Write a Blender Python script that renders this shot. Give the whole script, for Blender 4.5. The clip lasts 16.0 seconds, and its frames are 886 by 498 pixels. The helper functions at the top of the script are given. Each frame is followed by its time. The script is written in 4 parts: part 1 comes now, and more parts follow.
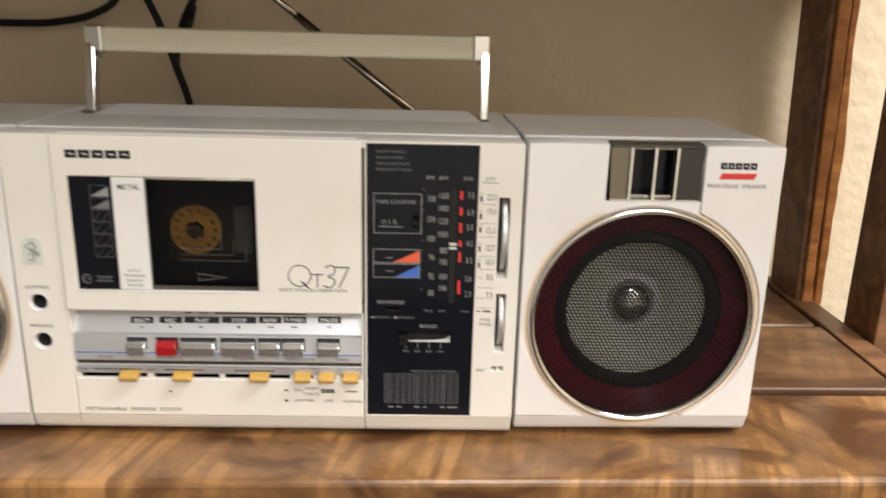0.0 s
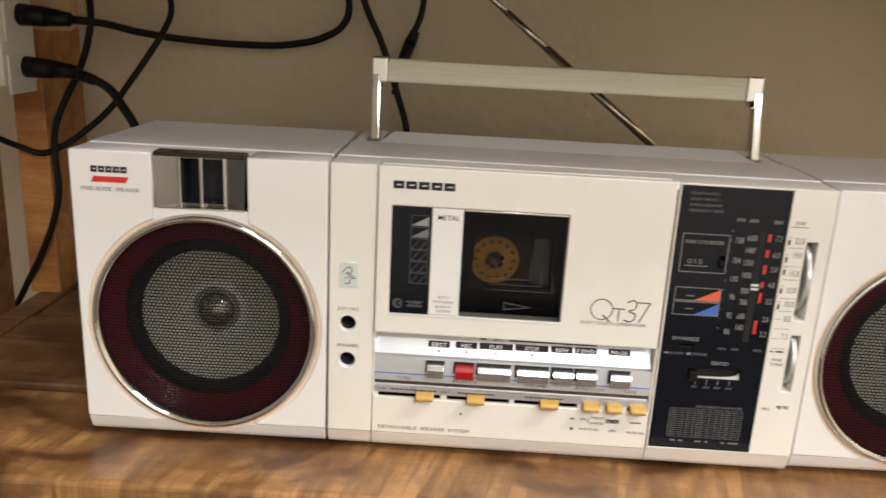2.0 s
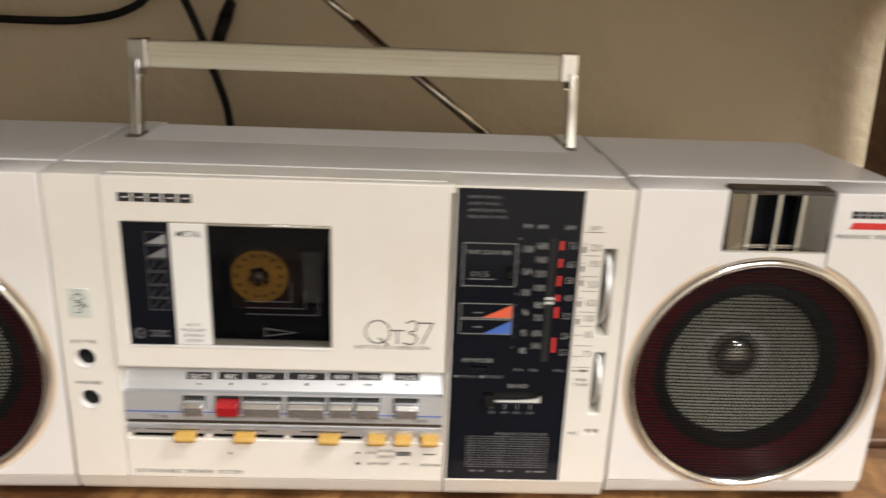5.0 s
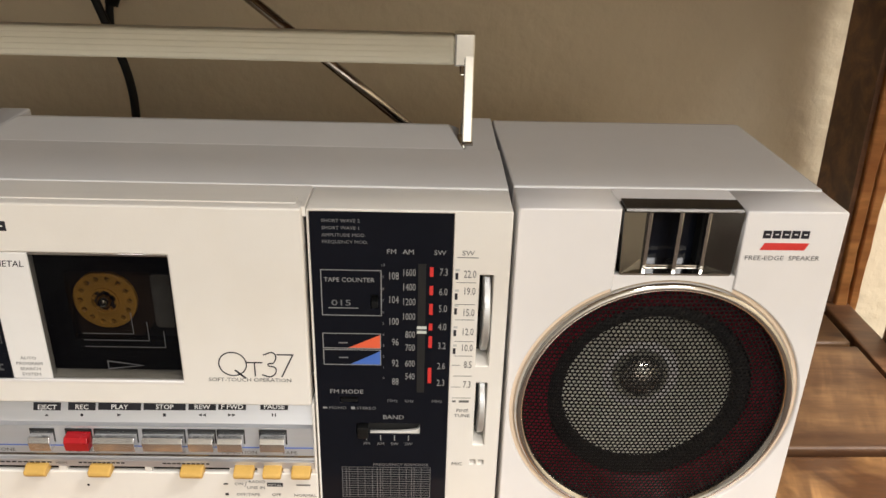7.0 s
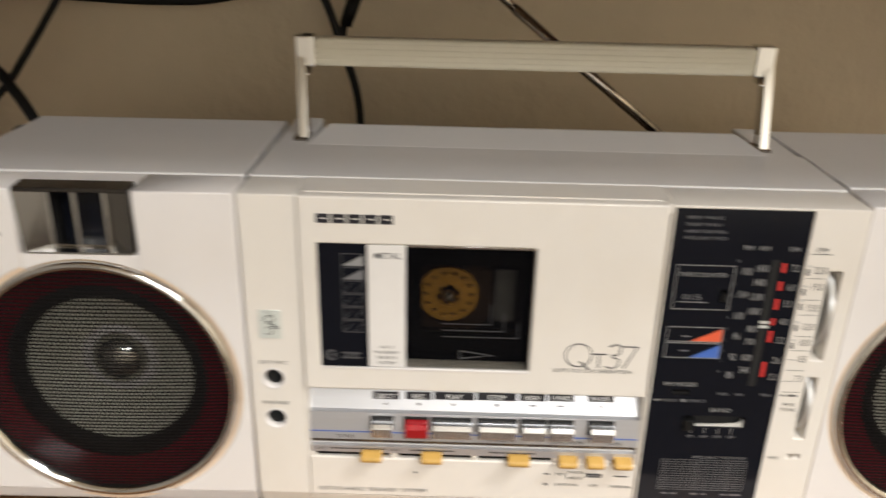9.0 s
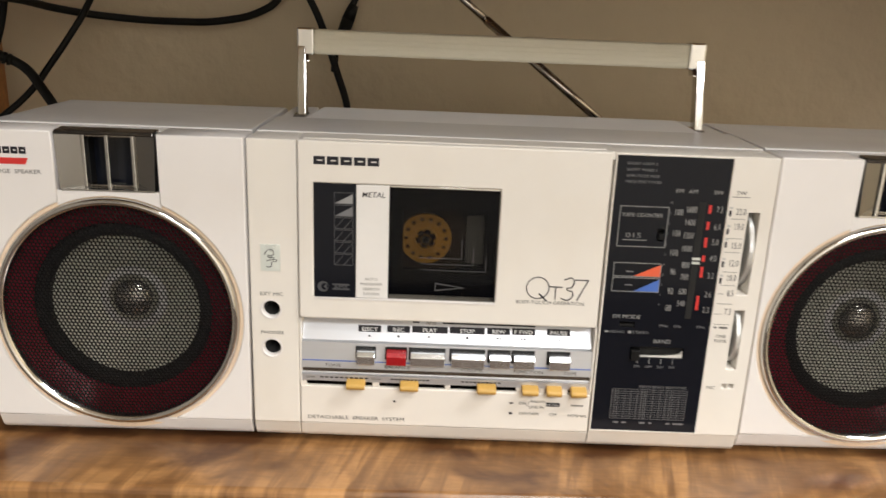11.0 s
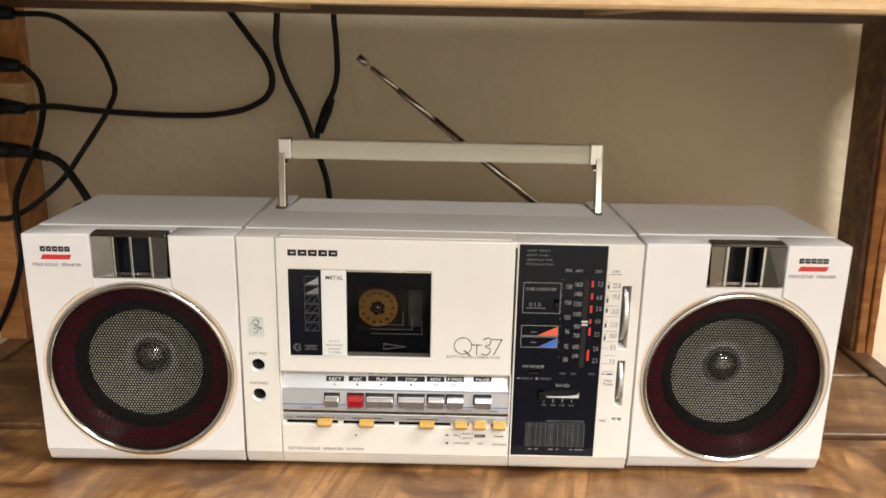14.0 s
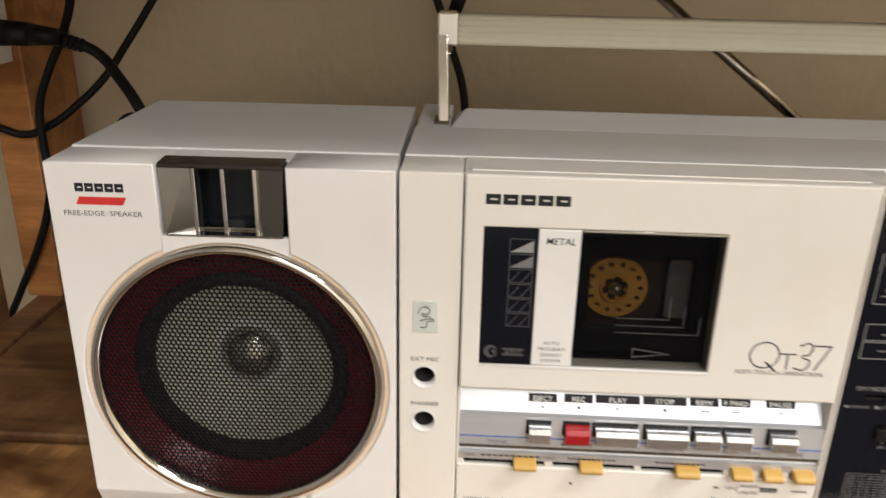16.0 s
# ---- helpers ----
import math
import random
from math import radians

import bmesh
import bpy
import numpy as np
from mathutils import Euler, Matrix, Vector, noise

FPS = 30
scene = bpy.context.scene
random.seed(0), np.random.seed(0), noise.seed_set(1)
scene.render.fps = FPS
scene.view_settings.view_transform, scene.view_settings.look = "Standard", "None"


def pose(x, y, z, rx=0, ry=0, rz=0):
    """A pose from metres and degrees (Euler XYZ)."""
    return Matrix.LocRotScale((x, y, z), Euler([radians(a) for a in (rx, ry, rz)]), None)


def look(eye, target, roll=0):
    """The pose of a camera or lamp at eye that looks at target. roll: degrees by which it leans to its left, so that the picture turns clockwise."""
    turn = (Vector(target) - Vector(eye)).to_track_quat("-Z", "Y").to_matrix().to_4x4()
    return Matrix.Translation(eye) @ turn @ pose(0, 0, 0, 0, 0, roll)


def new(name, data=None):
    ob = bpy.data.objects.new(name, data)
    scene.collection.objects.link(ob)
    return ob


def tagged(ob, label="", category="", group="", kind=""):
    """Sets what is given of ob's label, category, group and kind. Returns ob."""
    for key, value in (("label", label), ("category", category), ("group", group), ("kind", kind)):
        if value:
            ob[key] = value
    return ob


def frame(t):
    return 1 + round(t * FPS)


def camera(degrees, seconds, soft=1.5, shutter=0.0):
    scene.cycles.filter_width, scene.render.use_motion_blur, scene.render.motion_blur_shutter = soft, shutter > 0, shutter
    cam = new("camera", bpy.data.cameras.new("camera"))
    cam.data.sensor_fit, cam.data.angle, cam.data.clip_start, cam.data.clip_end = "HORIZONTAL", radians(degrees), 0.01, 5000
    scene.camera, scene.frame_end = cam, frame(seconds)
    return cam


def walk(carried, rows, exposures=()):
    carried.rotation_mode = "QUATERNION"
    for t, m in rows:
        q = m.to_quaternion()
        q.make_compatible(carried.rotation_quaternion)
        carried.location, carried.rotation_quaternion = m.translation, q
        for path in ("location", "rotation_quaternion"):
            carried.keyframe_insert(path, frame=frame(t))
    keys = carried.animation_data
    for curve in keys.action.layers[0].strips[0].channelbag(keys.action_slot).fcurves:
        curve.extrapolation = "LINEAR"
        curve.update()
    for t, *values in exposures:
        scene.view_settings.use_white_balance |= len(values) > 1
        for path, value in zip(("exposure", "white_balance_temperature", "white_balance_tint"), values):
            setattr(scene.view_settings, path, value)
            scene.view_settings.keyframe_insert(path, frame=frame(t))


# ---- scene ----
cam = camera(57.9, 16.0, 1.5, 0.6)
PATH = [
    (0, (0.07, -0.35, 0.197), (0.127, 1.566, -0.374), 1.5),
    (0.5, (0.036, -0.367, 0.21), (0.078, 1.558, -0.33), 1.6),
    (1, (-0.009, -0.371, 0.216), (0.004, 1.55, -0.338), 2.0),
    (1.5, (-0.024, -0.365, 0.215), (-0.031, 1.558, -0.335), 2.3),
    (2, (-0.052, -0.359, 0.207), (-0.1, 1.562, -0.346), 3.0),
    (2.5, (-0.061, -0.349, 0.205), (-0.12, 1.571, -0.352), 3.1),
    (3, (-0.057, -0.332, 0.203), (-0.107, 1.583, -0.373), 2.7),
    (3.5, (-0.065, -0.325, 0.21), (-0.12, 1.591, -0.363), 2.4),
    (4, (-0.055, -0.318, 0.215), (-0.072, 1.597, -0.363), 2.1),
    (4.5, (-0.023, -0.31, 0.213), (0.005, 1.598, -0.384), 1.8),
    (5, (0.03, -0.301, 0.218), (0.097, 1.59, -0.428), 2.2),
    (5.2, (0.046, -0.3, 0.22), (0.127, 1.59, -0.429), 2.1),
    (7.3, (0.086, -0.25, 0.247), (0.114, 1.553, -0.62), 1.5),
    (7.5, (0.084, -0.251, 0.245), (0.103, 1.551, -0.623), 1.4),
    (8, (0.052, -0.26, 0.239), (0.063, 1.562, -0.585), 1.1),
    (8.5, (0.011, -0.263, 0.235), (-0.012, 1.573, -0.558), 0.8),
    (9, (-0.035, -0.273, 0.238), (-0.058, 1.567, -0.545), 1.3),
    (9.2, (-0.052, -0.28, 0.24), (-0.086, 1.567, -0.526), 1.7),
    (11.3, (-0.021, -0.351, 0.196), (-0.001, 1.569, -0.367), 2.3),
    (11.5, (-0.012, -0.358, 0.2), (0.011, 1.564, -0.352), 2.3),
    (12, (0.017, -0.376, 0.205), (0.091, 1.559, -0.297), 2.9),
    (12.5, (0.018, -0.403, 0.214), (0.106, 1.528, -0.299), 2.7),
    (13, (0.005, -0.436, 0.231), (0.039, 1.498, -0.277), 1.5),
    (13.5, (0.007, -0.463, 0.241), (-0.005, 1.485, -0.215), 1.3),
    (14, (0.005, -0.434, 0.258), (-0.006, 1.493, -0.28), 1.1),
    (14.5, (-0.018, -0.402, 0.265), (-0.053, 1.485, -0.399), 0.6),
    (15, (-0.053, -0.346, 0.251), (-0.112, 1.533, -0.43), 1.0),
    (15.5, (-0.073, -0.295, 0.219), (-0.134, 1.58, -0.473), 1.4),
    (16, (-0.088, -0.256, 0.215), (-0.168, 1.604, -0.517), 1.2),
]
walk(cam, [(t, look(eye, target, roll)) for t, eye, target, roll in PATH],
     [(0.0, -0.22), (5.0, -0.21), (9.0, -0.21), (12.5, -0.20), (14.2, -0.04), (15.0, -0.06), (15.5, -0.19), (16.0, -0.20)])

# ---- light ----
world = bpy.data.worlds.new("room_world")
scene.world = world
world.use_nodes = True
world.node_tree.nodes["Background"].inputs[0].default_value = (0.9, 0.75, 0.55, 1)
world.node_tree.nodes["Background"].inputs[1].default_value = 0.02


def area_lamp(name, eye, target, width, depth, watts, colour):
    data = bpy.data.lights.new(name, "AREA")
    data.shape, data.size, data.size_y, data.energy, data.color = "RECTANGLE", width, depth, watts, colour
    ob = new(name, data)
    ob.matrix_world = look(eye, target)
    return ob


area_lamp("ceiling_lamp", (1.05, -0.4, 1.46), (1.05, -0.4, 0), 0.5, 0.4, 62, (1.0, 0.99, 0.97))
area_lamp("rear_ceiling_lamp", (0.8, -2.0, 1.46), (0.8, -2.1, 0), 1.2, 0.5, 64, (0.985, 0.985, 1.0))
# added light without a known fixture, meant to brighten the right chrome leg
area_lamp("added_leg_light", (0.28, -1.08, 1.46), (0.28, -1.09, 0), 0.26, 0.26, 9, (1.0, 0.99, 0.97))

# ---- materials ----
MM = 0.001


def material(name, colour, rough=0.5, metal=0.0, vary=0.08, scale=30.0, bump=0.0, bump_scale=400.0, rough_vary=0.08,
             coat=0.0, spec=0.5, relief_depth=0.001, stretch=(1, 1, 1), dirt=None, dirt_amount=0.0, dirt_scale=6.0):
    """Principled surface with a broad and a fine variation of colour and gloss, and a fine relief."""
    mat = bpy.data.materials.new(name)
    mat.use_nodes = True
    nodes, links = mat.node_tree.nodes, mat.node_tree.links
    shader = nodes["Principled BSDF"]
    coords = nodes.new("ShaderNodeTexCoord")
    mapping = nodes.new("ShaderNodeMapping")
    mapping.inputs["Scale"].default_value = stretch
    links.new(coords.outputs["Object"], mapping.inputs[0])
    broad, fine = nodes.new("ShaderNodeTexNoise"), nodes.new("ShaderNodeTexNoise")
    broad.inputs["Scale"].default_value, fine.inputs["Scale"].default_value = scale, scale * 9
    broad.inputs["Detail"].default_value = 4
    for n in (broad, fine):
        links.new(mapping.outputs[0], n.inputs["Vector"])
    mixed = nodes.new("ShaderNodeMath")
    mixed.operation = "MULTIPLY_ADD"
    mixed.inputs[1].default_value = 0.4
    links.new(fine.outputs["Fac"], mixed.inputs[0])
    links.new(broad.outputs["Fac"], mixed.inputs[2])
    ramp = nodes.new("ShaderNodeMapRange")
    ramp.inputs[1].default_value, ramp.inputs[2].default_value = 0.35, 1.05
    ramp.inputs[3].default_value, ramp.inputs[4].default_value = 1 - vary, 1 + vary
    links.new(mixed.outputs[0], ramp.inputs[0])
    tint = nodes.new("ShaderNodeVectorMath")
    tint.operation = "SCALE"
    tint.inputs[0].default_value = colour
    links.new(ramp.outputs[0], tint.inputs["Scale"])
    out = tint.outputs[0]
    if dirt:
        spots = nodes.new("ShaderNodeTexNoise")
        spots.inputs["Scale"].default_value, spots.inputs["Detail"].default_value = dirt_scale, 6
        links.new(coords.outputs["Object"], spots.inputs["Vector"])
        sharp = nodes.new("ShaderNodeMapRange")
        sharp.inputs[1].default_value, sharp.inputs[2].default_value = 0.5, 0.75
        sharp.inputs[4].default_value = dirt_amount
        links.new(spots.outputs["Fac"], sharp.inputs[0])
        mix = nodes.new("ShaderNodeMix")
        mix.data_type = "RGBA"
        links.new(sharp.outputs[0], mix.inputs[0])
        links.new(out, mix.inputs[6])
        mix.inputs[7].default_value = (*dirt, 1)
        out = mix.outputs[2]
    links.new(out, shader.inputs["Base Color"])
    gloss = nodes.new("ShaderNodeMapRange")
    gloss.inputs[3].default_value, gloss.inputs[4].default_value = max(rough - rough_vary, 0.02), rough + rough_vary
    links.new(broad.outputs["Fac"], gloss.inputs[0])
    links.new(gloss.outputs[0], shader.inputs["Roughness"])
    shader.inputs["Metallic"].default_value = metal
    shader.inputs["Coat Weight"].default_value = coat
    shader.inputs["Specular IOR Level"].default_value = spec
    if bump:
        relief, height = nodes.new("ShaderNodeTexNoise"), nodes.new("ShaderNodeBump")
        relief.inputs["Scale"].default_value, relief.inputs["Detail"].default_value = bump_scale, 5
        links.new(mapping.outputs[0], relief.inputs["Vector"])
        height.inputs["Strength"].default_value, height.inputs["Distance"].default_value = bump, relief_depth
        links.new(relief.outputs["Fac"], height.inputs["Height"])
        links.new(height.outputs[0], shader.inputs["Normal"])
    return mat


def wood(name, dark, light, rough=0.45, figure=0.6, grain=(2.2, 26, 26), ripple=0.0, coat=0.15, lean=0.36):
    """Figured timber whose grain runs along x: long streaks, cloudy figure across and ripples of curl."""
    mat = bpy.data.materials.new(name)
    mat.use_nodes = True
    nodes, links = mat.node_tree.nodes, mat.node_tree.links
    shader = nodes["Principled BSDF"]
    coords, info = nodes.new("ShaderNodeTexCoord"), nodes.new("ShaderNodeObjectInfo")
    shift = nodes.new("ShaderNodeVectorMath")
    shift.operation = "MULTIPLY_ADD"
    links.new(info.outputs["Random"], shift.inputs[0])
    shift.inputs[1].default_value = (7.0, 3.0, 5.0)
    links.new(coords.outputs["Object"], shift.inputs[2])
    streak_map, cloud_map, curl_map = (nodes.new("ShaderNodeMapping") for _ in range(3))
    streak_map.inputs["Scale"].default_value = grain
    cloud_map.inputs["Scale"].default_value = (grain[0] * 2.5, grain[1] * 0.35, grain[2] * 0.35)
    curl_map.inputs["Scale"].default_value = (grain[0] * 80, grain[1] * 0.8, grain[2] * 0.8)
    turn = nodes.new("ShaderNodeMapping")
    turn.inputs["Rotation"].default_value = (0, 0, lean)
    links.new(shift.outputs[0], turn.inputs[0])
    noises = []
    for m, scale, detail, warp in ((streak_map, 2.0, 8, 1.2), (cloud_map, 1.6, 4, 2.0), (curl_map, 0.9, 5, 0.5)):
        links.new((turn if m == curl_map else shift).outputs[0], m.inputs[0])
        n = nodes.new("ShaderNodeTexNoise")
        n.inputs["Scale"].default_value, n.inputs["Detail"].default_value, n.inputs["Distortion"].default_value = scale, detail, warp
        links.new(m.outputs[0], n.inputs["Vector"])
        noises.append(n)
    first = nodes.new("ShaderNodeMix")
    first.inputs[0].default_value = figure
    links.new(noises[0].outputs["Fac"], first.inputs[2])
    links.new(noises[1].outputs["Fac"], first.inputs[3])
    second = nodes.new("ShaderNodeMix")
    patch = nodes.new("ShaderNodeMapRange")
    patch.inputs[1].default_value, patch.inputs[2].default_value = 0.46, 0.62
    patch.inputs[3].default_value, patch.inputs[4].default_value = 0.0, ripple
    links.new(noises[1].outputs["Fac"], patch.inputs[0])
    links.new(patch.outputs[0], second.inputs[0])
    crisp = nodes.new("ShaderNodeMapRange")
    crisp.inputs[1].default_value, crisp.inputs[2].default_value = 0.38, 0.62
    crisp.inputs[3].default_value, crisp.inputs[4].default_value = 0.32, 0.68
    links.new(noises[2].outputs["Fac"], crisp.inputs[0])
    links.new(first.outputs[0], second.inputs[2])
    links.new(crisp.outputs[0], second.inputs[3])
    ramp = nodes.new("ShaderNodeValToRGB")
    ramp.color_ramp.elements[0].position, ramp.color_ramp.elements[1].position = 0.41, 0.63
    ramp.color_ramp.elements[0].color, ramp.color_ramp.elements[1].color = (*dark, 1), (*light, 1)
    middle = ramp.color_ramp.elements.new(0.51)
    middle.color = (*(a + (b - a) * 0.42 for a, b in zip(dark, light)), 1)
    links.new(second.outputs[0], ramp.inputs[0])
    fibre_map, fibre, depth, toned = nodes.new("ShaderNodeMapping"), nodes.new("ShaderNodeTexNoise"), nodes.new("ShaderNodeMapRange"), nodes.new("ShaderNodeVectorMath")
    fibre_map.inputs["Scale"].default_value = (grain[0] * 30, grain[1] * 14, grain[2] * 14)
    links.new(shift.outputs[0], fibre_map.inputs[0])
    links.new(fibre_map.outputs[0], fibre.inputs["Vector"])
    fibre.inputs["Scale"].default_value, fibre.inputs["Detail"].default_value = 1.4, 6
    depth.inputs[1].default_value, depth.inputs[2].default_value = 0.3, 0.7
    depth.inputs[3].default_value, depth.inputs[4].default_value = 0.86, 1.12
    links.new(fibre.outputs["Fac"], depth.inputs[0])
    toned.operation = "SCALE"
    links.new(ramp.outputs[0], toned.inputs[0])
    links.new(depth.outputs[0], toned.inputs["Scale"])
    links.new(toned.outputs[0], shader.inputs["Base Color"])
    shader.inputs["Roughness"].default_value = rough
    shader.inputs["Coat Weight"].default_value = coat
    shader.inputs["Coat Roughness"].default_value = 0.3
    height = nodes.new("ShaderNodeBump")
    height.inputs["Strength"].default_value, height.inputs["Distance"].default_value = 0.25, 0.001
    links.new(noises[0].outputs["Fac"], height.inputs["Height"])
    links.new(height.outputs[0], shader.inputs["Normal"])
    return mat


def glass(name, colour, rough=0.03, clear=0.75):
    """Thin smoked pane: part clear, part dark gloss."""
    mat = bpy.data.materials.new(name)
    mat.use_nodes = True
    nodes, links = mat.node_tree.nodes, mat.node_tree.links
    out, base = nodes["Material Output"], nodes["Principled BSDF"]
    base.inputs["Base Color"].default_value = (0.004, 0.005, 0.008, 1)
    base.inputs["Roughness"].default_value = rough
    see, mix = nodes.new("ShaderNodeBsdfTransparent"), nodes.new("ShaderNodeMixShader")
    see.inputs[0].default_value = (*colour, 1)
    mix.inputs[0].default_value = clear
    links.new(base.outputs[0], mix.inputs[1])
    links.new(see.outputs[0], mix.inputs[2])
    links.new(mix.outputs[0], out.inputs["Surface"])
    return mat


CREAM = material("cream_plastic", (0.78, 0.745, 0.69), 0.34, vary=0.025, scale=14, bump=0.05, bump_scale=1500,
                 dirt=(0.66, 0.56, 0.42), dirt_amount=0.16, dirt_scale=24)
WHITE = material("white_plastic", (0.775, 0.75, 0.735), 0.34, vary=0.025, scale=14, bump=0.05, bump_scale=1500,
                 dirt=(0.66, 0.56, 0.42), dirt_amount=0.10, dirt_scale=22)
TOP_WHITE = material("white_plastic_top", (0.72, 0.71, 0.70), 0.17, vary=0.03, scale=14, bump=0.03, bump_scale=1500)
YELLOWED = material("yellowed_plastic", (0.80, 0.64, 0.48), 0.4, vary=0.08, scale=40)
IVORY = material("ivory_grip", (0.66, 0.63, 0.52), 0.42, vary=0.05, scale=20, bump=0.08, bump_scale=900)
CHROME = material("chrome", (0.66, 0.65, 0.63), 0.09, 1.0, vary=0.05, scale=60, rough_vary=0.05)
HORN = material("horn_chrome", (0.22, 0.213, 0.203), 0.12, 1.0, vary=0.06, scale=60, rough_vary=0.05)
DARK_CHROME = material("dark_chrome", (0.30, 0.27, 0.24), 0.22, 1.0, vary=0.1, scale=80)
SATIN = material("satin_aluminium", (0.66, 0.675, 0.71), 0.38, 0.7, vary=0.03, scale=30, stretch=(1, 30, 30), bump=0.03, bump_scale=200, rough_vary=0.04)
KEY_SILVER = material("key_silver", (0.76, 0.77, 0.78), 0.14, 0.92, vary=0.05, scale=60)
WHEEL = material("wheel_metal", (0.55, 0.55, 0.54), 0.38, 0.7, vary=0.1, scale=60)
STEEL = material("antenna_steel", (0.50, 0.46, 0.42), 0.20, 1.0, vary=0.1, scale=50)
HORN_COVER = material("horn_cover_metal", (0.07, 0.063, 0.057), 0.2, 0.8, vary=0.1, scale=60)
BLACK = material("black_plastic", (0.007, 0.007, 0.007), 0.5, spec=0.2, vary=0.2, scale=40)
# near-black that stands for shade inside recesses, also the black socket and track
PIT = material("recess_shade_black", (0.006, 0.006, 0.006), 0.8, vary=0.2, scale=60)
GLOSS_BLACK = material("gloss_black_panel", (0.006, 0.007, 0.011), 0.10, spec=0.22, vary=0.15, scale=20, rough_vary=0.03)
GRILLE = material("black_grille", (0.005, 0.0046, 0.005), 0.42, 0.0, spec=0.16, vary=0.2, scale=60)
CONE = material("grey_cone", (0.66, 0.66, 0.56), 0.5, 0.0, vary=0.08, scale=60, bump=0.2, bump_scale=700)
WINE = material("wine_surround", (0.24, 0.017, 0.036), 0.25, vary=0.25, scale=40)
RUBBER = material("foam_rubber", (0.008, 0.0075, 0.0075), 0.7, vary=0.2, scale=80)
CAP = material("dust_cap", (0.50, 0.49, 0.46), 0.13, 0.85, vary=0.2, scale=90, bump=0.14, bump_scale=260, rough_vary=0.04)
OCHRE = material("ochre_plastic", (0.56, 0.34, 0.085), 0.42, vary=0.1, scale=90, bump=0.1, bump_scale=1500)
RED = material("red_plastic", (0.36, 0.009, 0.014), 0.28, vary=0.1, scale=60)
RED_PRINT = material("red_print", (0.62, 0.035, 0.03), 0.4, vary=0.08, scale=90)
ORANGE_PRINT = material("orange_print", (0.75, 0.12, 0.05), 0.4, vary=0.06, scale=90)
BLUE_PRINT = material("blue_print", (0.06, 0.15, 0.52), 0.4, vary=0.06, scale=90)
INK = material("dark_ink", (0.022, 0.021, 0.026), 0.6, spec=0.2, vary=0.1, scale=90)
GREY_INK = material("grey_ink", (0.12, 0.115, 0.11), 0.5, vary=0.1, scale=90)
PALE_INK = material("pale_ink", (0.50, 0.50, 0.48), 0.5, vary=0.1, scale=90)
DIAL_INK = material("dial_ink", (0.29, 0.29, 0.29), 0.5, vary=0.1, scale=90)
FAINT_INK = material("faint_ink", (0.075, 0.075, 0.08), 0.5, vary=0.1, scale=90)
KEY_INK = material("key_ink", (0.80, 0.80, 0.79), 0.5, vary=0.05, scale=90)
DIM_INK = material("dim_ink", (0.17, 0.17, 0.18), 0.5, vary=0.1, scale=90)
LABEL = material("silver_label", (0.70, 0.74, 0.70), 0.3, 0.2, vary=0.05, scale=90)
SCUFF = material("scuffed_grey", (0.16, 0.155, 0.15), 0.4, vary=0.35, scale=120)
DIVIDER = material("gloss_white_plastic", (0.80, 0.785, 0.765), 0.22, vary=0.03, scale=30, bump=0.03, bump_scale=1200)
HUB = material("amber_hub", (0.68, 0.36, 0.07), 0.4, vary=0.1, scale=90)
TAPE = material("brown_tape", (0.05, 0.032, 0.022), 0.3, vary=0.15, scale=60)
SMOKE = glass("smoked_window", (0.62, 0.60, 0.56), 0.04, 0.78)
CABLE = material("black_cable", (0.006, 0.006, 0.006), 0.5, spec=0.22, vary=0.2, scale=40)
SOCKET_WHITE = material("socket_plastic", (0.66, 0.64, 0.60), 0.4, vary=0.05, scale=20)
PAINT = material("tan_wall_paint", (0.63, 0.535, 0.385), 0.6, vary=0.06, scale=5, bump=0.55, bump_scale=75, relief_depth=0.003, dirt=(0.53, 0.45, 0.32), dirt_amount=0.5, dirt_scale=7)
CEILING = material("ceiling_paint", (0.80, 0.76, 0.68), 0.8, vary=0.04, scale=4, bump=0.3, bump_scale=60)
# unseen floor colour, kept dark so the chrome keys mirror something dark
CARPET = material("carpet", (0.07, 0.05, 0.038), 0.95, vary=0.15, scale=20, bump=0.6, bump_scale=300)
BOARD = wood("figured_shelf_board", (0.085, 0.034, 0.0122), (0.375, 0.193, 0.072), 0.28, 0.86, ripple=0.46, grain=(2.6, 24, 24), coat=0.3, lean=0.22)
# brown rear wood, darkened so its colour carries the shade behind the box
BOARD_BACK = wood("shaded_rear_board", (0.062, 0.025, 0.009), (0.195, 0.100, 0.040), 0.5, 0.5, ripple=0.25, coat=0.1)
POST_DARK = wood("dark_post_wood", (0.10, 0.042, 0.018), (0.24, 0.115, 0.05), 0.5, 0.3)
POST_LIGHT = wood("orange_post_wood", (0.29, 0.108, 0.03), (0.52, 0.235, 0.075), 0.45, 0.35)
APRON = wood("apron_wood", (0.095, 0.042, 0.019), (0.19, 0.098, 0.046), 0.5, 0.3)
# wall tone picked for what the chrome should mirror
TAUPE = material("dark_unseen_wall", (0.20, 0.185, 0.165), 0.7, vary=0.06, scale=5, bump=0.5, bump_scale=75, relief_depth=0.002)
PINE = wood("pale_wood", (0.48, 0.30, 0.14), (0.68, 0.47, 0.25), 0.5, 0.3)

# ---- mesh helpers ----


def part(name, bm, mat, parent=None, label="", smooth=False):
    """One bmesh as one mesh object, under a thing or a part; coordinates are the parent's own."""
    me = bpy.data.meshes.new(name)
    if smooth:
        for f in bm.faces:
            f.smooth = True
    bm.to_mesh(me)
    bm.free()
    ob = new(name, me)
    me.materials.append(mat)
    ob.parent = parent
    if label:
        ob["label"] = label
    return ob


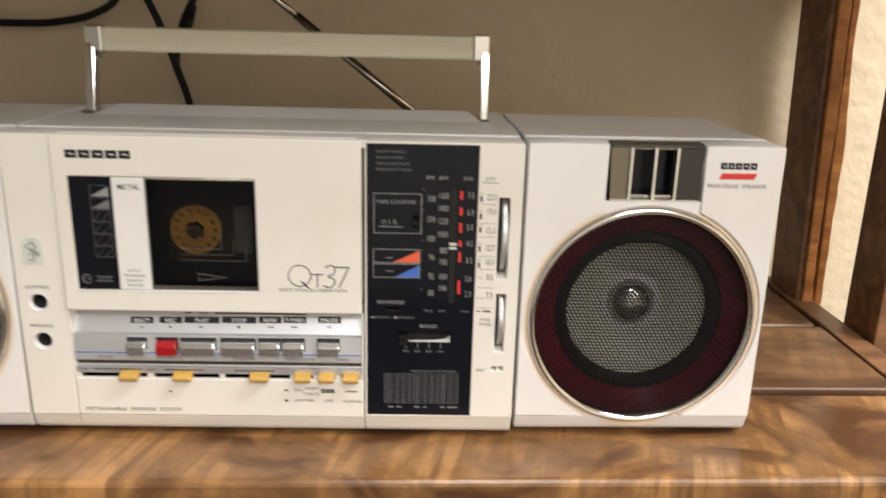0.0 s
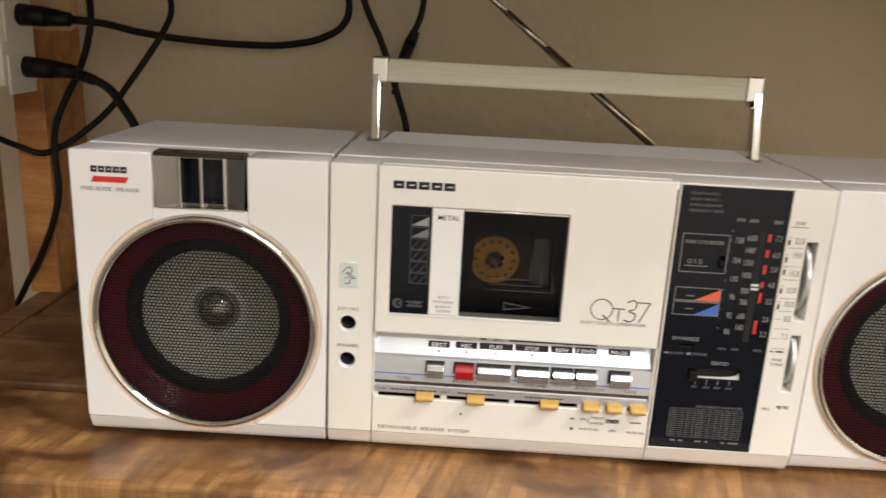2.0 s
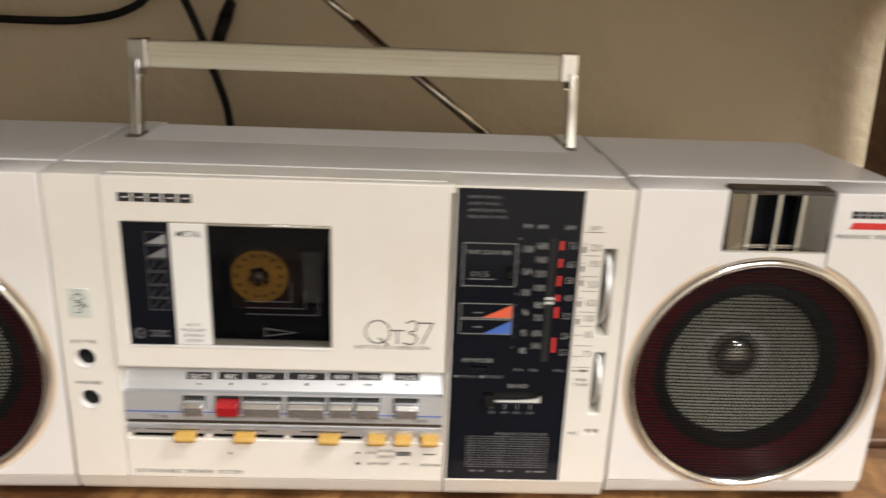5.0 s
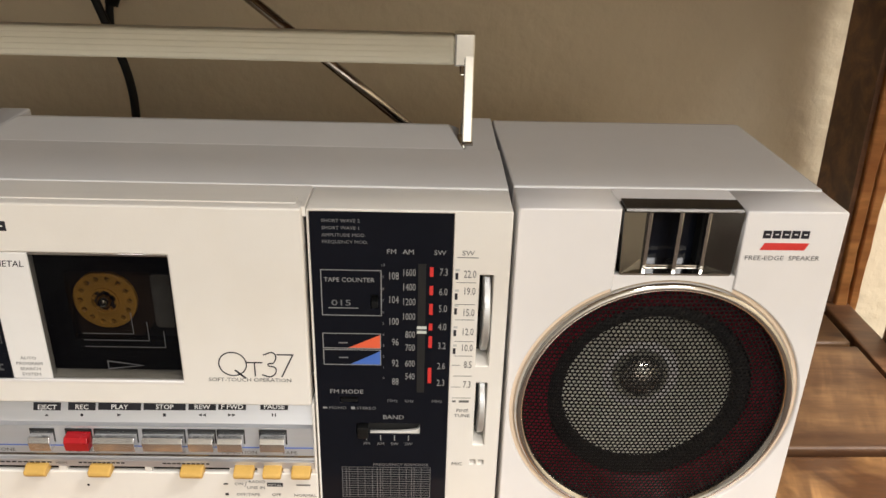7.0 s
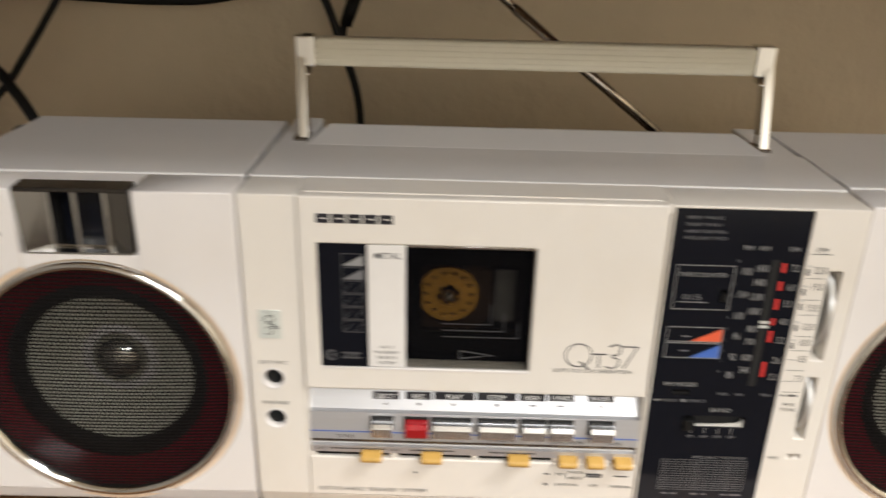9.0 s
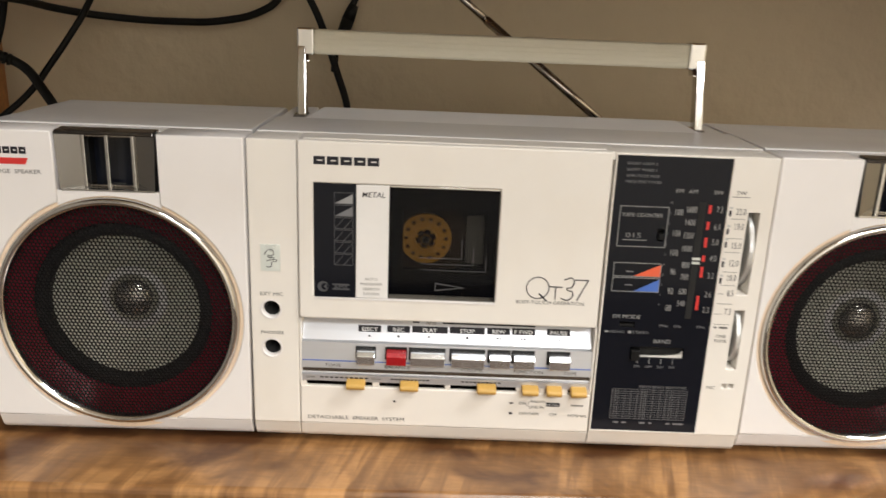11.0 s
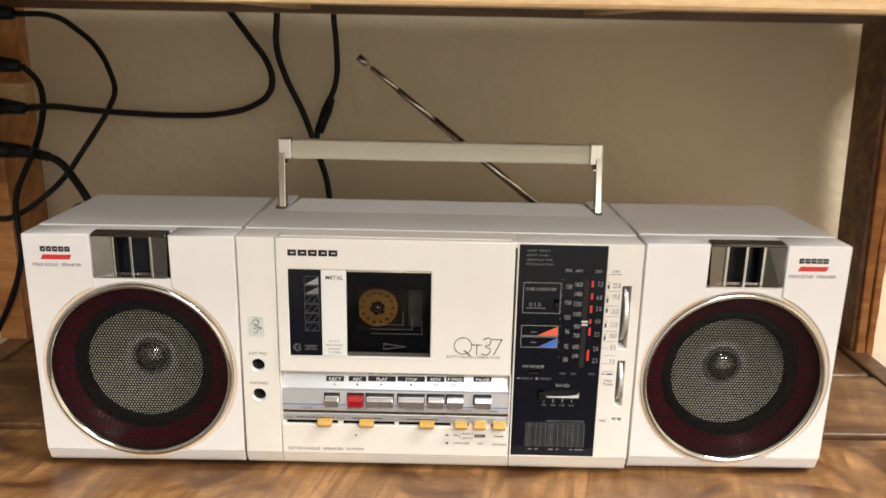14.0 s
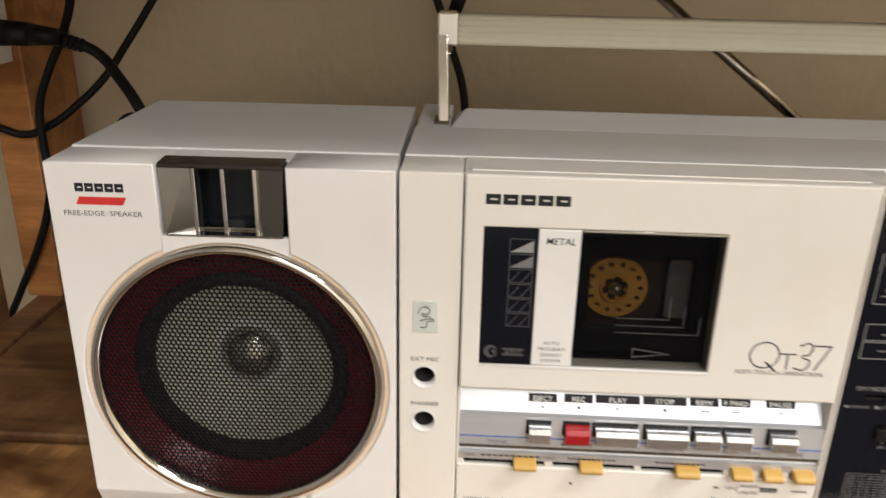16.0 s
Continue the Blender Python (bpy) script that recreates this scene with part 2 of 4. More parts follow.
def thing(name, label, category, group="", at=(0, 0, 0)):
    ob = new(name)
    ob.empty_display_size = 0.02
    ob.location = at
    return tagged(ob, label, category, group)


def block(x0, x1, y0, y1, z0, z1, bevel=0.0, segments=2, bm=None):
    """A box in millimetres with rounded edges."""
    bm = bm or bmesh.new()
    made = bmesh.ops.create_cube(bm, size=1, matrix=Matrix.LocRotScale(
        Vector(((x0 + x1) / 2, (y0 + y1) / 2, (z0 + z1) / 2)) * MM, None,
        Vector((abs(x1 - x0), abs(y1 - y0), abs(z1 - z0))) * MM))
    if bevel:
        edges = {e for v in made["verts"] for e in v.link_edges}
        bmesh.ops.bevel(bm, geom=list(edges), offset=bevel * MM, segments=segments, profile=0.6, affect="EDGES")
    return bm


def prism(points, x0, x1, bevel=0.0):
    """A profile of (y, z) points in millimetres drawn along x."""
    bm = bmesh.new()
    a = [bm.verts.new((x0 * MM, y * MM, z * MM)) for y, z in points]
    b = [bm.verts.new((x1 * MM, y * MM, z * MM)) for y, z in points]
    bm.faces.new(a[::-1])
    bm.faces.new(b)
    n = len(points)
    for i in range(n):
        bm.faces.new((a[i], a[(i + 1) % n], b[(i + 1) % n], b[i]))
    bmesh.ops.recalc_face_normals(bm, faces=bm.faces)
    if bevel:
        bmesh.ops.bevel(bm, geom=list(bm.edges), offset=bevel * MM, segments=2, profile=0.6, affect="EDGES")
    return bm


def rect(x0, x1, z0, z1, r=0.0):
    if not r:
        return [(x0, z0), (x1, z0), (x1, z1), (x0, z1)]
    out = []
    for cx, cz, a0 in ((x1 - r, z0 + r, -90), (x1 - r, z1 - r, 0), (x0 + r, z1 - r, 90), (x0 + r, z0 + r, 180)):
        out += [(cx + r * math.cos(radians(a0 + k * 22.5)), cz + r * math.sin(radians(a0 + k * 22.5))) for k in range(5)]
    return out


def circle(cx, cz, r, n=48):
    return [(cx + r * math.cos(2 * math.pi * k / n), cz + r * math.sin(2 * math.pi * k / n)) for k in range(n)]


def plate_mesh(outlines, front, depth, bevel=0.0):
    """A sheet standing upright with holes: outlines of (x, z), its front face at y = front, all in millimetres."""
    data = bpy.data.curves.new("outline", "CURVE")
    data.dimensions, data.fill_mode, data.bevel_resolution = "2D", "BOTH", 1
    data.extrude, data.bevel_depth, data.offset = (depth / 2 - bevel) * MM, bevel * MM, -bevel * MM
    for line in outlines:
        s = data.splines.new("POLY")
        s.points.add(len(line) - 1)
        s.use_cyclic_u = True
        for p, (x, z) in zip(s.points, line):
            p.co = (x * MM, z * MM, 0, 1)
    ob = new("outline", data)
    me = bpy.data.meshes.new_from_object(ob.evaluated_get(bpy.context.evaluated_depsgraph_get()))
    bpy.data.objects.remove(ob)
    bpy.data.curves.remove(data)
    me.transform(Matrix.Translation((0, (front + depth / 2) * MM, 0)) @ pose(0, 0, 0, 90, 0, 0))
    return me


def plate(name, outlines, front, depth, mat, parent, bevel=0.0, label=""):
    me = plate_mesh(outlines, front, depth, bevel)
    me.name = name
    ob = new(name, me)
    me.materials.clear()
    me.materials.append(mat)
    ob.parent = parent
    if label:
        ob["label"] = label
    return ob


def lathe(profile, cx, cz, n=64, bm=None, shut=False):
    """Turns a profile of (radius, y) round the y axis through (cx, cz), in millimetres."""
    bm = bm or bmesh.new()
    rings = []
    for r, y in profile:
        if r < 1e-6:
            rings.append([bm.verts.new((cx * MM, y * MM, cz * MM))])
        else:
            rings.append([bm.verts.new(((cx + r * math.cos(2 * math.pi * k / n)) * MM, y * MM, (cz + r * math.sin(2 * math.pi * k / n)) * MM)) for k in range(n)])
    pairs = list(zip(rings, rings[1:])) + ([(rings[-1], rings[0])] if shut else [])
    for a, b in pairs:
        for k in range(n):
            q = [a[k % len(a)], a[(k + 1) % len(a)], b[(k + 1) % len(b)], b[k % len(b)]]
            q = [v for i, v in enumerate(q) if v not in q[:i]]
            bm.faces.new(q)
    bmesh.ops.recalc_face_normals(bm, faces=bm.faces)
    return bm


def writing(name, text, x, z, size, mat, parent, front=-0.15, align="LEFT", wide=1.0, bold=0.0, slant=0.0):
    """Printed characters: x, z and cap height in millimetres, lying on the surface just behind y = front."""
    data = bpy.data.curves.new(name, "FONT")
    data.body, data.align_x, data.size, data.resolution_u = text, align, size / 0.73 * MM, 2
    data.offset, data.extrude, data.shear = bold * MM, 0.02 * MM, slant
    ob = new(name, data)
    me = bpy.data.meshes.new_from_object(ob.evaluated_get(bpy.context.evaluated_depsgraph_get()))
    bpy.data.objects.remove(ob)
    bpy.data.curves.remove(data)
    me.transform(Matrix.Translation((x * MM, front * MM, z * MM)) @ pose(0, 0, 0, 90, 0, 0) @ Matrix.Diagonal((wide, 1, 1, 1)))
    me.materials.clear()
    me.materials.append(mat)
    out = new(name, me)
    out.parent = parent
    return out


def marks(name, boxes, mat, parent, front=-0.15):
    """Printed bars, each (x0, x1, z0, z1) in millimetres, as one print."""
    return plate(name, [rect(*b) for b in boxes], front, 0.06, mat, parent)


def frame_lines(x0, x1, z0, z1, w):
    return [rect(x0, x1, z0, z1), rect(x0 + w, x1 - w, z0 + w, z1 - w)]


def tube(name, points, radius, mat, parent=None, label="", resolution=6):
    """A round cord along smooth points, in millimetres."""
    data = bpy.data.curves.new(name, "CURVE")
    data.dimensions, data.bevel_depth, data.bevel_resolution, data.resolution_u, data.use_fill_caps = "3D", radius * MM, 3, resolution, True
    s = data.splines.new("BEZIER")
    s.bezier_points.add(len(points) - 1)
    for p, co in zip(s.bezier_points, points):
        p.co, p.handle_left_type, p.handle_right_type = Vector(co) * MM, "AUTO", "AUTO"
    ob = new(name, data)
    me = bpy.data.meshes.new_from_object(ob.evaluated_get(bpy.context.evaluated_depsgraph_get()))
    bpy.data.objects.remove(ob)
    bpy.data.curves.remove(data)
    for f in me.polygons:
        f.use_smooth = True
    me.name = name
    me.materials.clear()
    me.materials.append(mat)
    out = new(name, me)
    out.parent = parent
    if label:
        out["label"] = label
    return out


def rod(a, b, r0, r1, n=16, bm=None):
    """A tapering round bar from a to b, in millimetres."""
    bm = bm or bmesh.new()
    a, b = Vector(a) * MM, Vector(b) * MM
    m = Matrix.Translation((a + b) / 2) @ (b - a).to_track_quat("Z", "Y").to_matrix().to_4x4()
    bmesh.ops.create_cone(bm, cap_ends=True, segments=n, radius1=r0 * MM, radius2=r1 * MM, depth=(b - a).length, matrix=m)
    return bm


# ---- room ----
def setting(name, bm, mat, label):
    ob = part(name, bm, mat)
    return tagged(ob, label, name.split("_")[0], kind="structure")


FLOOR, TOP = -900, 1500
setting("wall_back", block(-1120, 2200, 270, 390, FLOOR, TOP), PAINT, "tan painted wall with a lightly trowelled texture")
# unseen wall, set close and dark so chrome mirrors a dark left side
setting("wall_left", block(-1120, -1000, -2800, 270, FLOOR, TOP), TAUPE, "unseen dark taupe wall added for dark reflections")
setting("wall_right", block(2200, 2320, -2800, 390, FLOOR, TOP), PAINT, "plain tan painted side wall")
setting("wall_front", block(-1120, 2320, -2920, -2800, FLOOR, TOP), CEILING, "plain off-white painted wall opposite the shelf")
setting("floor", block(-1120, 2320, -2920, 390, FLOOR - 100, FLOOR), CARPET, "unseen dark brown floor, darkened for the key reflections")
setting("ceiling", block(-1120, 2320, -2920, 390, TOP, TOP + 100), CEILING, "off-white painted ceiling")

# ---- shelf ----
shelf = thing("wooden_shelf", "rustic shelf unit of figured brown boards and square posts", "shelf")


def plank(name, x0, x1, y0, y1, z0, z1, mat, bevel=1.5, label=""):
    return part(name, block(x0, x1, y0, y1, z0, z1, bevel), mat, shelf, label)


SHELF = -3.0


def slab(corners, z0, z1, bevel):
    """A board with its own four corners in plan, in millimetres."""
    bm = bmesh.new()
    low = [bm.verts.new((x * MM, y * MM, z0 * MM)) for x, y in corners]
    high = [bm.verts.new((x * MM, y * MM, z1 * MM)) for x, y in corners]
    bm.faces.new(low[::-1])
    bm.faces.new(high)
    for k in range(4):
        bm.faces.new((low[k], low[(k + 1) % 4], high[(k + 1) % 4], high[k]))
    bmesh.ops.bevel(bm, geom=[e for e in bm.edges], offset=bevel * MM, segments=3, profile=0.5, affect="EDGES")
    return bm


def waney(x0, width, y0, y1, seed):
    """An upright strip leaning inwards, straight on one side and with a wavy bark edge on the other."""
    rng = random.Random(seed)
    bm, rows, drift = bmesh.new(), [], 0.0
    for k in range(56):
        z = -40 + k * 460 / 55
        drift = drift * 0.75 + rng.uniform(-0.5, 0.5)
        bulge = 0.9 * math.sin(z * 0.031 + seed) + drift
        lean = max(z, 0) * 0.036
        xa, xb = x0 - lean, x0 + width + bulge - lean
        rows.append([bm.verts.new((x * MM, y * MM, z * MM)) for x, y in ((xa, y0 + 0.8), (xa + 0.8, y0), (xb - 1.6, y0), (xb, y0 + 2.2), (xb - 0.6, y1), (xa, y1))])
    for a, b in zip(rows, rows[1:]):
        for k in range(6):
            bm.faces.new((a[k], a[(k + 1) % 6], b[(k + 1) % 6], b[k]))
    bm.faces.new(rows[0])
    bm.faces.new(rows[-1])
    bmesh.ops.recalc_face_normals(bm, faces=bm.faces)
    return bm


part("board", slab([(-343, -44.5), (343, -30.5), (343, 56), (-343, 44)], SHELF - 28, SHELF - 2.2, 3.0), BOARD, shelf, "wide front board with rippled honey-brown figure")
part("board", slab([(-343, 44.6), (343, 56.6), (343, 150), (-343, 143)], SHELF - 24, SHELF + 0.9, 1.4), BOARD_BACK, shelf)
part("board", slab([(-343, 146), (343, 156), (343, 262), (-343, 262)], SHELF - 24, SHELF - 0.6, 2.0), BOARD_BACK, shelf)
for side in (-1, 1):
    xs = sorted((side * 346.5, side * 364))
    plank("end_rail", *xs, -58, 262, SHELF - 42, SHELF, POST_DARK, 1.5)
    xs = sorted((side * 347, side * 369))
    if side < 0:
        part("rear_post", block(*xs, 191, 250, SHELF + 0.2, 420, 1.2), POST_LIGHT, shelf, "orange-brown rear post")
    else:
        bm = block(350, 353.4, 204.5, 250, SHELF + 0.2, 420, 0.6)
        for v in bm.verts:
            v.co.x -= max(v.co.z, 0) * 0.036
        part("rear_post", bm, POST_DARK, shelf, "dark brown rear post leaning slightly inwards")
        for y0, y1, x0, width, seed in ((201.5, 230, 353.7, 8.6, 3), (203.5, 250, 363.6, 7.4, 11)):
            part("post_strip", waney(x0, width, y0, y1, seed), POST_LIGHT, shelf, "orange-brown rough-edged strip")
    xs = sorted((side * 366, side * 404))
    part("front_post", block(*xs, 125, 165, FLOOR, 700, 1.5), POST_DARK, shelf)
part("corner_block", prism([(186, 186), (200, 190), (200, 209), (188, 209)], -349, -322, 0.8), PINE, shelf, "small pale wedge at the rear post")
part("apron", block(-347, 347, 206, 226, 265, 310, 1.2), APRON, shelf, "dark back rail under the upper shelf")
part("front_rail", block(-400, 400, -70, -50, 266, 300, 2), PINE, shelf, "pale front edge of the upper shelf")
for y0 in (-49, 52, 153):
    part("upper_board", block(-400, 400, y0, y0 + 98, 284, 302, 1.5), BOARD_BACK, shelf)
for x in (114, -112):
    part("cross_batten", block(x - 9, x + 9, -49, 205, 268, 283, 1), PINE, shelf)

# ---- boombox: main unit ----
boombox = thing("boombox", "white portable cassette radio with chrome handle and raised antenna", "boombox")


# rear shell with the sunken strip behind the handle
shell = bmesh.new()
block(-114.2, 115.8, 20.8, 66, SHELF + 1, 142, 0.6, 2, shell)
part("rear_shell", shell, TOP_WHITE, boombox)
bm = prism([(66.3, SHELF + 1), (66.3, 141.8), (92, 144.4), (96, 143.8), (118, 135.5), (118, SHELF + 1)], -100, 101)
for v in bm.verts:
    if v.co.z > 0.1425:
        v.co.x += 0.006 if v.co.x < 0 else -0.006
bmesh.ops.bevel(bm, geom=list(bm.edges), offset=0.0005, segments=2, profile=0.6, affect="EDGES")
part("handle_rest", bm, TOP_WHITE, boombox, "raised white strip behind the handle")
part("rear_shell", block(-114.2, -100.3, 66.3, 117.5, SHELF + 1, 141.0, 1.2), TOP_WHITE, boombox)
part("rear_shell", block(101.3, 115.8, 66.3, 117.5, SHELF + 1, 141.0, 1.2), TOP_WHITE, boombox)

# left column with the two sockets
plate("side_column", [rect(-114.2, -92.6, 6.5, 141.5, 0.8), circle(-105, 63.6, 4.6), circle(-105, 44.6, 4.6)], 0, 20.5, CREAM, boombox, 0.5)
for z in (63.6, 44.6):
    socket = part("jack_socket", lathe([(3.7, 2.6), (3.2, 2.7), (3.2, 14), (0, 14)], -105, z, 32), PIT, boombox, "black round socket", True)
    part("socket_rim", lathe([(5.0, -0.05), (4.8, -0.25), (4.3, -0.25), (3.8, 0.5), (3.7, 2.8)], -105, z, 40), WHITE, socket, "", True)
writing("lettering", "EXT MIC", -110, 70.3, 1.7, GREY_INK, boombox, wide=1.2)
writing("lettering", "PHONES", -110, 51.5, 1.7, GREY_INK, boombox, wide=1.2)
badge = plate("badge", [rect(-109.2, -100.4, 82, 94.4)], -0.35, 0.4, LABEL, boombox, 0.1, "pale silver badge with a scrolled emblem")
tube("emblem", [(-107.5, -0.45, 89.5), (-105.6, -0.45, 92), (-103.4, -0.45, 91.4), (-103.8, -0.45, 89.4), (-106, -0.45, 89.2), (-103, -0.45, 88.3)], 0.16, INK, badge)
tube("emblem", [(-106.6, -0.45, 86.6), (-104, -0.45, 87.4), (-101.8, -0.45, 87), (-104, -0.45, 86.4), (-104.6, -0.45, 84.2), (-106.6, -0.45, 84)], 0.16, INK, badge)

# foot strip and lower front
part("foot", prism([(0.5, 6.3), (21, 6.3), (21, SHELF + 1), (4.5, SHELF + 1), (2.8, 0)], -114.2, -92.6, 0.3), CREAM, boombox)
part("foot", prism([(0.5, 6.3), (21, 6.3), (21, SHELF + 1), (4.5, SHELF + 1), (2.8, 0)], -92.2, 44.4, 0.3), CREAM, boombox)
part("foot", prism([(0.5, 7.3), (21, 7.3), (21, SHELF + 1), (4.5, SHELF + 1), (2.8, 0)], 44.8, 115.8, 0.3), CREAM, boombox)
lower = plate("lower_front", [rect(-92.2, 44.2, 6.5, 26.0, 0.5)], 0.3, 2.6, CREAM, boombox, 0.5)
writing("lettering", "DETACHABLE  SPEAKER  SYSTEM", -89, 8.9, 1.9, GREY_INK, boombox, 0.12, wide=1.21)
plate("indicator_dot", [circle(-48, 19.2, 0.55, 16)], 0.12, 0.1, INK, boombox)
# black block that paints the shade seen through the slider slots
part("slot_shade", block(-92, 44, 11, 20, 7, 30.5), PIT, boombox)

# slider slots, knobs
for x0, x1 in ((-92.2, -89.4), (-58.6, -55.4), (-24.6, -22), (9, 12), (20, 22.6), (30.4, 33.4), (42, 44.2)):
    part("slot_divider", block(x0, x1, 0.6, 3.2, 24.5, 29.5, 0.3), CREAM, boombox)


def slider(x0, x1, drop):
    bm = prism([(3, 30.2), (-1, 30.2), (-3.9, 29.0), (-4.4, 27.8), (-3.6, drop), (0.2, drop + 0.3), (3, 27.4)], x0, x1, 0.7)
    return part("slider_knob", bm, OCHRE, boombox, "ochre plastic slider knob")


for x0, x1 in ((-70.5, -61.8), (-45.5, -36.8), (-9.6, -0.6), (11.4, 19.2), (22.9, 30.2), (34.2, 41.8)):
    slider(x0, x1, 26.2)

# control panel of polished and brushed metal
panel = part("control_panel", prism([(8.6, 59.0), (3.0, 48.4), (0.9, 48.0), (0.2, 39.4), (0.0, 35.4), (2.2, 34.6), (1.6, 32.2), (0.2, 31.8), (0.4, 28.6), (12, 28.6), (12, 59.0)], -91.4, 43.2), SATIN, boombox, "brushed silver control panel")
part("panel_surround", block(-92.4, -91.5, 0, 20, 27, 60.2, 0.3), CREAM, boombox)
part("panel_surround", block(43.3, 44.2, 0, 20, 27, 60.2, 0.3), CREAM, boombox)
# near-black strip in place of the shade under the cassette door
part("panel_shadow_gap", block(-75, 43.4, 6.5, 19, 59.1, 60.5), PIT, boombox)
marks("blue_line", [(-91.2, 43, 38.9, 39.4)], BLUE_PRINT, panel, 0.02)
# the groove's dark reflection, painted as a strip of darker metal
part("groove_shade", block(-91.3, 43.1, 1.75, 3.0, 32.5, 34.5), DARK_CHROME, panel, "darker strip standing for the shaded panel groove")


def on_top_band(z):
    return 8.6 - (59.0 - z) * 5.6 / 10.6 - 0.25


def on_band(ob, z):
    """Lays a flat print down on the tilted band at height z."""
    ob.data.transform(Matrix.Translation((0, (on_top_band(z) - 0.08) * MM, z * MM)) @ pose(0, 0, 0, -27.9, 0, 0))
    return ob


def band_print(name, x0, x1, z0, z1, mat):
    """A printed bar lying on the tilted upper band."""
    return part(name, prism([(on_top_band(z0), z0), (on_top_band(z1), z1), (on_top_band(z1) + 0.05, z1), (on_top_band(z0) + 0.05, z0)], x0, x1), mat, panel)


for text, x0, x1, z in (("EJECT", -65.8, -55.2, 52.4), ("REC", -52.4, -41.8, 52.6), ("PLAY", -40.8, -24.2, 52.8), ("STOP", -23.2, -6.9, 53.0),
                        ("REW", -5.8, 4.9, 53.2), ("F FWD", 5.8, 16.6, 53.4), ("PAUSE", 22.2, 33.0, 53.6)):
    band_print("key_label", x0, x1, z - 0.2, z + 2.5, INK)
    on_band(writing("lettering", text, (x0 + x1) / 2, 0, 1.85, KEY_INK, panel, 0, "CENTER", 1.15, 0.03), z + 0.2)
for x0, x1 in ((-40.6, -37.6), (-26.6, 16.6)):
    band_print("key_bracket", x0, x1, 56.6, 57.2, INK)
on_band(writing("lettering", "APSS", -32, 0, 1.4, GREY_INK, panel, 0, "CENTER", 1.2), 56.2)


def symbol(x, z, kind):
    shapes = {"eject": [[(-.8, 0), (.8, 0), (0, .9)]], "dot": [circle(0, .4, .6, 12)], "play": [[(-.8, -.2), (.8, .4), (-.8, 1)]],
              "stop": [rect(-.6, .6, -.2, 1)], "back": [[(1.6, -.2), (1.6, 1), (.2, .4)], [(0, -.2), (0, 1), (-1.4, .4)]],
              "ahead": [[(-1.6, -.2), (-.2, .4), (-1.6, 1)], [(0, -.2), (1.4, .4), (0, 1)]], "pause": [rect(-.8, -.3, -.2, 1), rect(.3, .8, -.2, 1)]}[kind]
    on_band(plate("key_symbol", [[(x + a, b) for a, b in s] for s in shapes], 0, 0.06, INK, panel), z)


for x, kind in ((-60.5, "eject"), (-47, "dot"), (-32.5, "play"), (-15, "stop"), (-.5, "back"), (11.3, "ahead"), (27.6, "pause")):
    symbol(x, 50.3 + (x + 60) * 0.012, kind)


def key(x0, x1, z, mat, label):
    """A sloping push key over a near-black sheet that paints its pocket's shade."""
    part("key_pocket_shade", block(x0 - 0.9, x1 + 0.3, 0.3, 3, z - 6.2, z + 1.0), PIT, panel)
    bm = prism([(2.5, z), (-3.4, z - 0.3), (-4.45, z - 2.1), (-3.8, z - 6.4), (2.5, z - 6.9)], x0, x1, 0.25)
    return part("key", bm, mat, panel, label)


for x0, x1 in ((-65.6, -57.4), (-41, -25.2), (-22.2, -6.8), (-4.6, 5.0), (6.6, 16.2), (23.0, 32.6)):
    key(x0, x1, 45.7 + (x0 + 60) * 0.008, KEY_SILVER, "chrome push key")
key(-52, -43, 45.8, RED, "red record key")
for text, x in (("TONE", -77), ("BALANCE", -47), ("VOLUME", -12.4), ("FUNCTION", 14), ("TAPE", 33.6)):
    writing("lettering", text, x, 36.2, 1.6, GREY_INK, panel, -0.12, "CENTER", 1.25)
for x0, x1 in ((-83, -60), (-50, -31.5), (-17, 2)):
    n = 10
    marks("scale_dashes", [(x0 + (x1 - x0) * k / n, x0 + (x1 - x0) * (k + 0.72) / n, 30.3, 30.9) for k in range(n)], INK, panel, 0.1)
writing("lettering", "LOW", -89.5, 30.0, 1.1, GREY_INK, panel, 0.1, wide=1.2)
writing("lettering", "HIGH", -59, 30.0, 1.1, GREY_INK, panel, 0.1, wide=1.2)
marks("switch_mark", [(6.2, 8, 20.2, 20.9), (6.4, 7.8, 14.6, 15.8)], INK, boombox, 0.12)
for text, x, z, s in (("ON", 10.6, 20.0, 1.4), ("/", 14.4, 19.2, 2.6), ("RADIO", 16.2, 21.2, 1.4), ("LINE IN", 15.4, 18.2, 1.4), ("OFF/TAPE", 10.9, 14.6, 1.4), ("OFF", 25.2, 14.6, 1.4), ("NORMAL", 34.2, 14.4, 1.4)):
    writing("lettering", text, x, z, s, GREY_INK, boombox, 0.12, wide=1.15)
marks("switch_label", [(23.6, 30, 19.4, 21.4)], INK, boombox, 0.12)
writing("lettering", "METAL", 26.8, 19.7, 1.3, PALE_INK, boombox, 0.02, "CENTER", 1.1)
marks("switch_label", [(35.4, 41, 20.0, 20.7)], GREY_INK, boombox, 0.12)

# cassette door
door = plate("cassette_door", [rect(-92.0, 43.4, 60.6, 141.8, 0.8), rect(-85.2, -3.8, 71, 123.4, 0.3)], -1.6, 8, CREAM, boombox, 0.7, "white cassette door with two dark windows")
part("top_strip", block(-92.4, 44.7, 0.6, 20.6, 138, 141.7, 0.4), CREAM, boombox)
part("top_ledge", block(-90, 41, 3.0, 9.0, 141, 142.2, 0.4), CREAM, boombox)
plate("window_lip", [rect(-85.4, -3.6, 70.2, 71.1)], -1.9, 2.0, WHITE, door, 0.2)
plate("window_lip", [rect(-52, -3.8, 122.6, 123.4)], -1.3, 2, CHROME, door, 0.1, "bright upper edge")
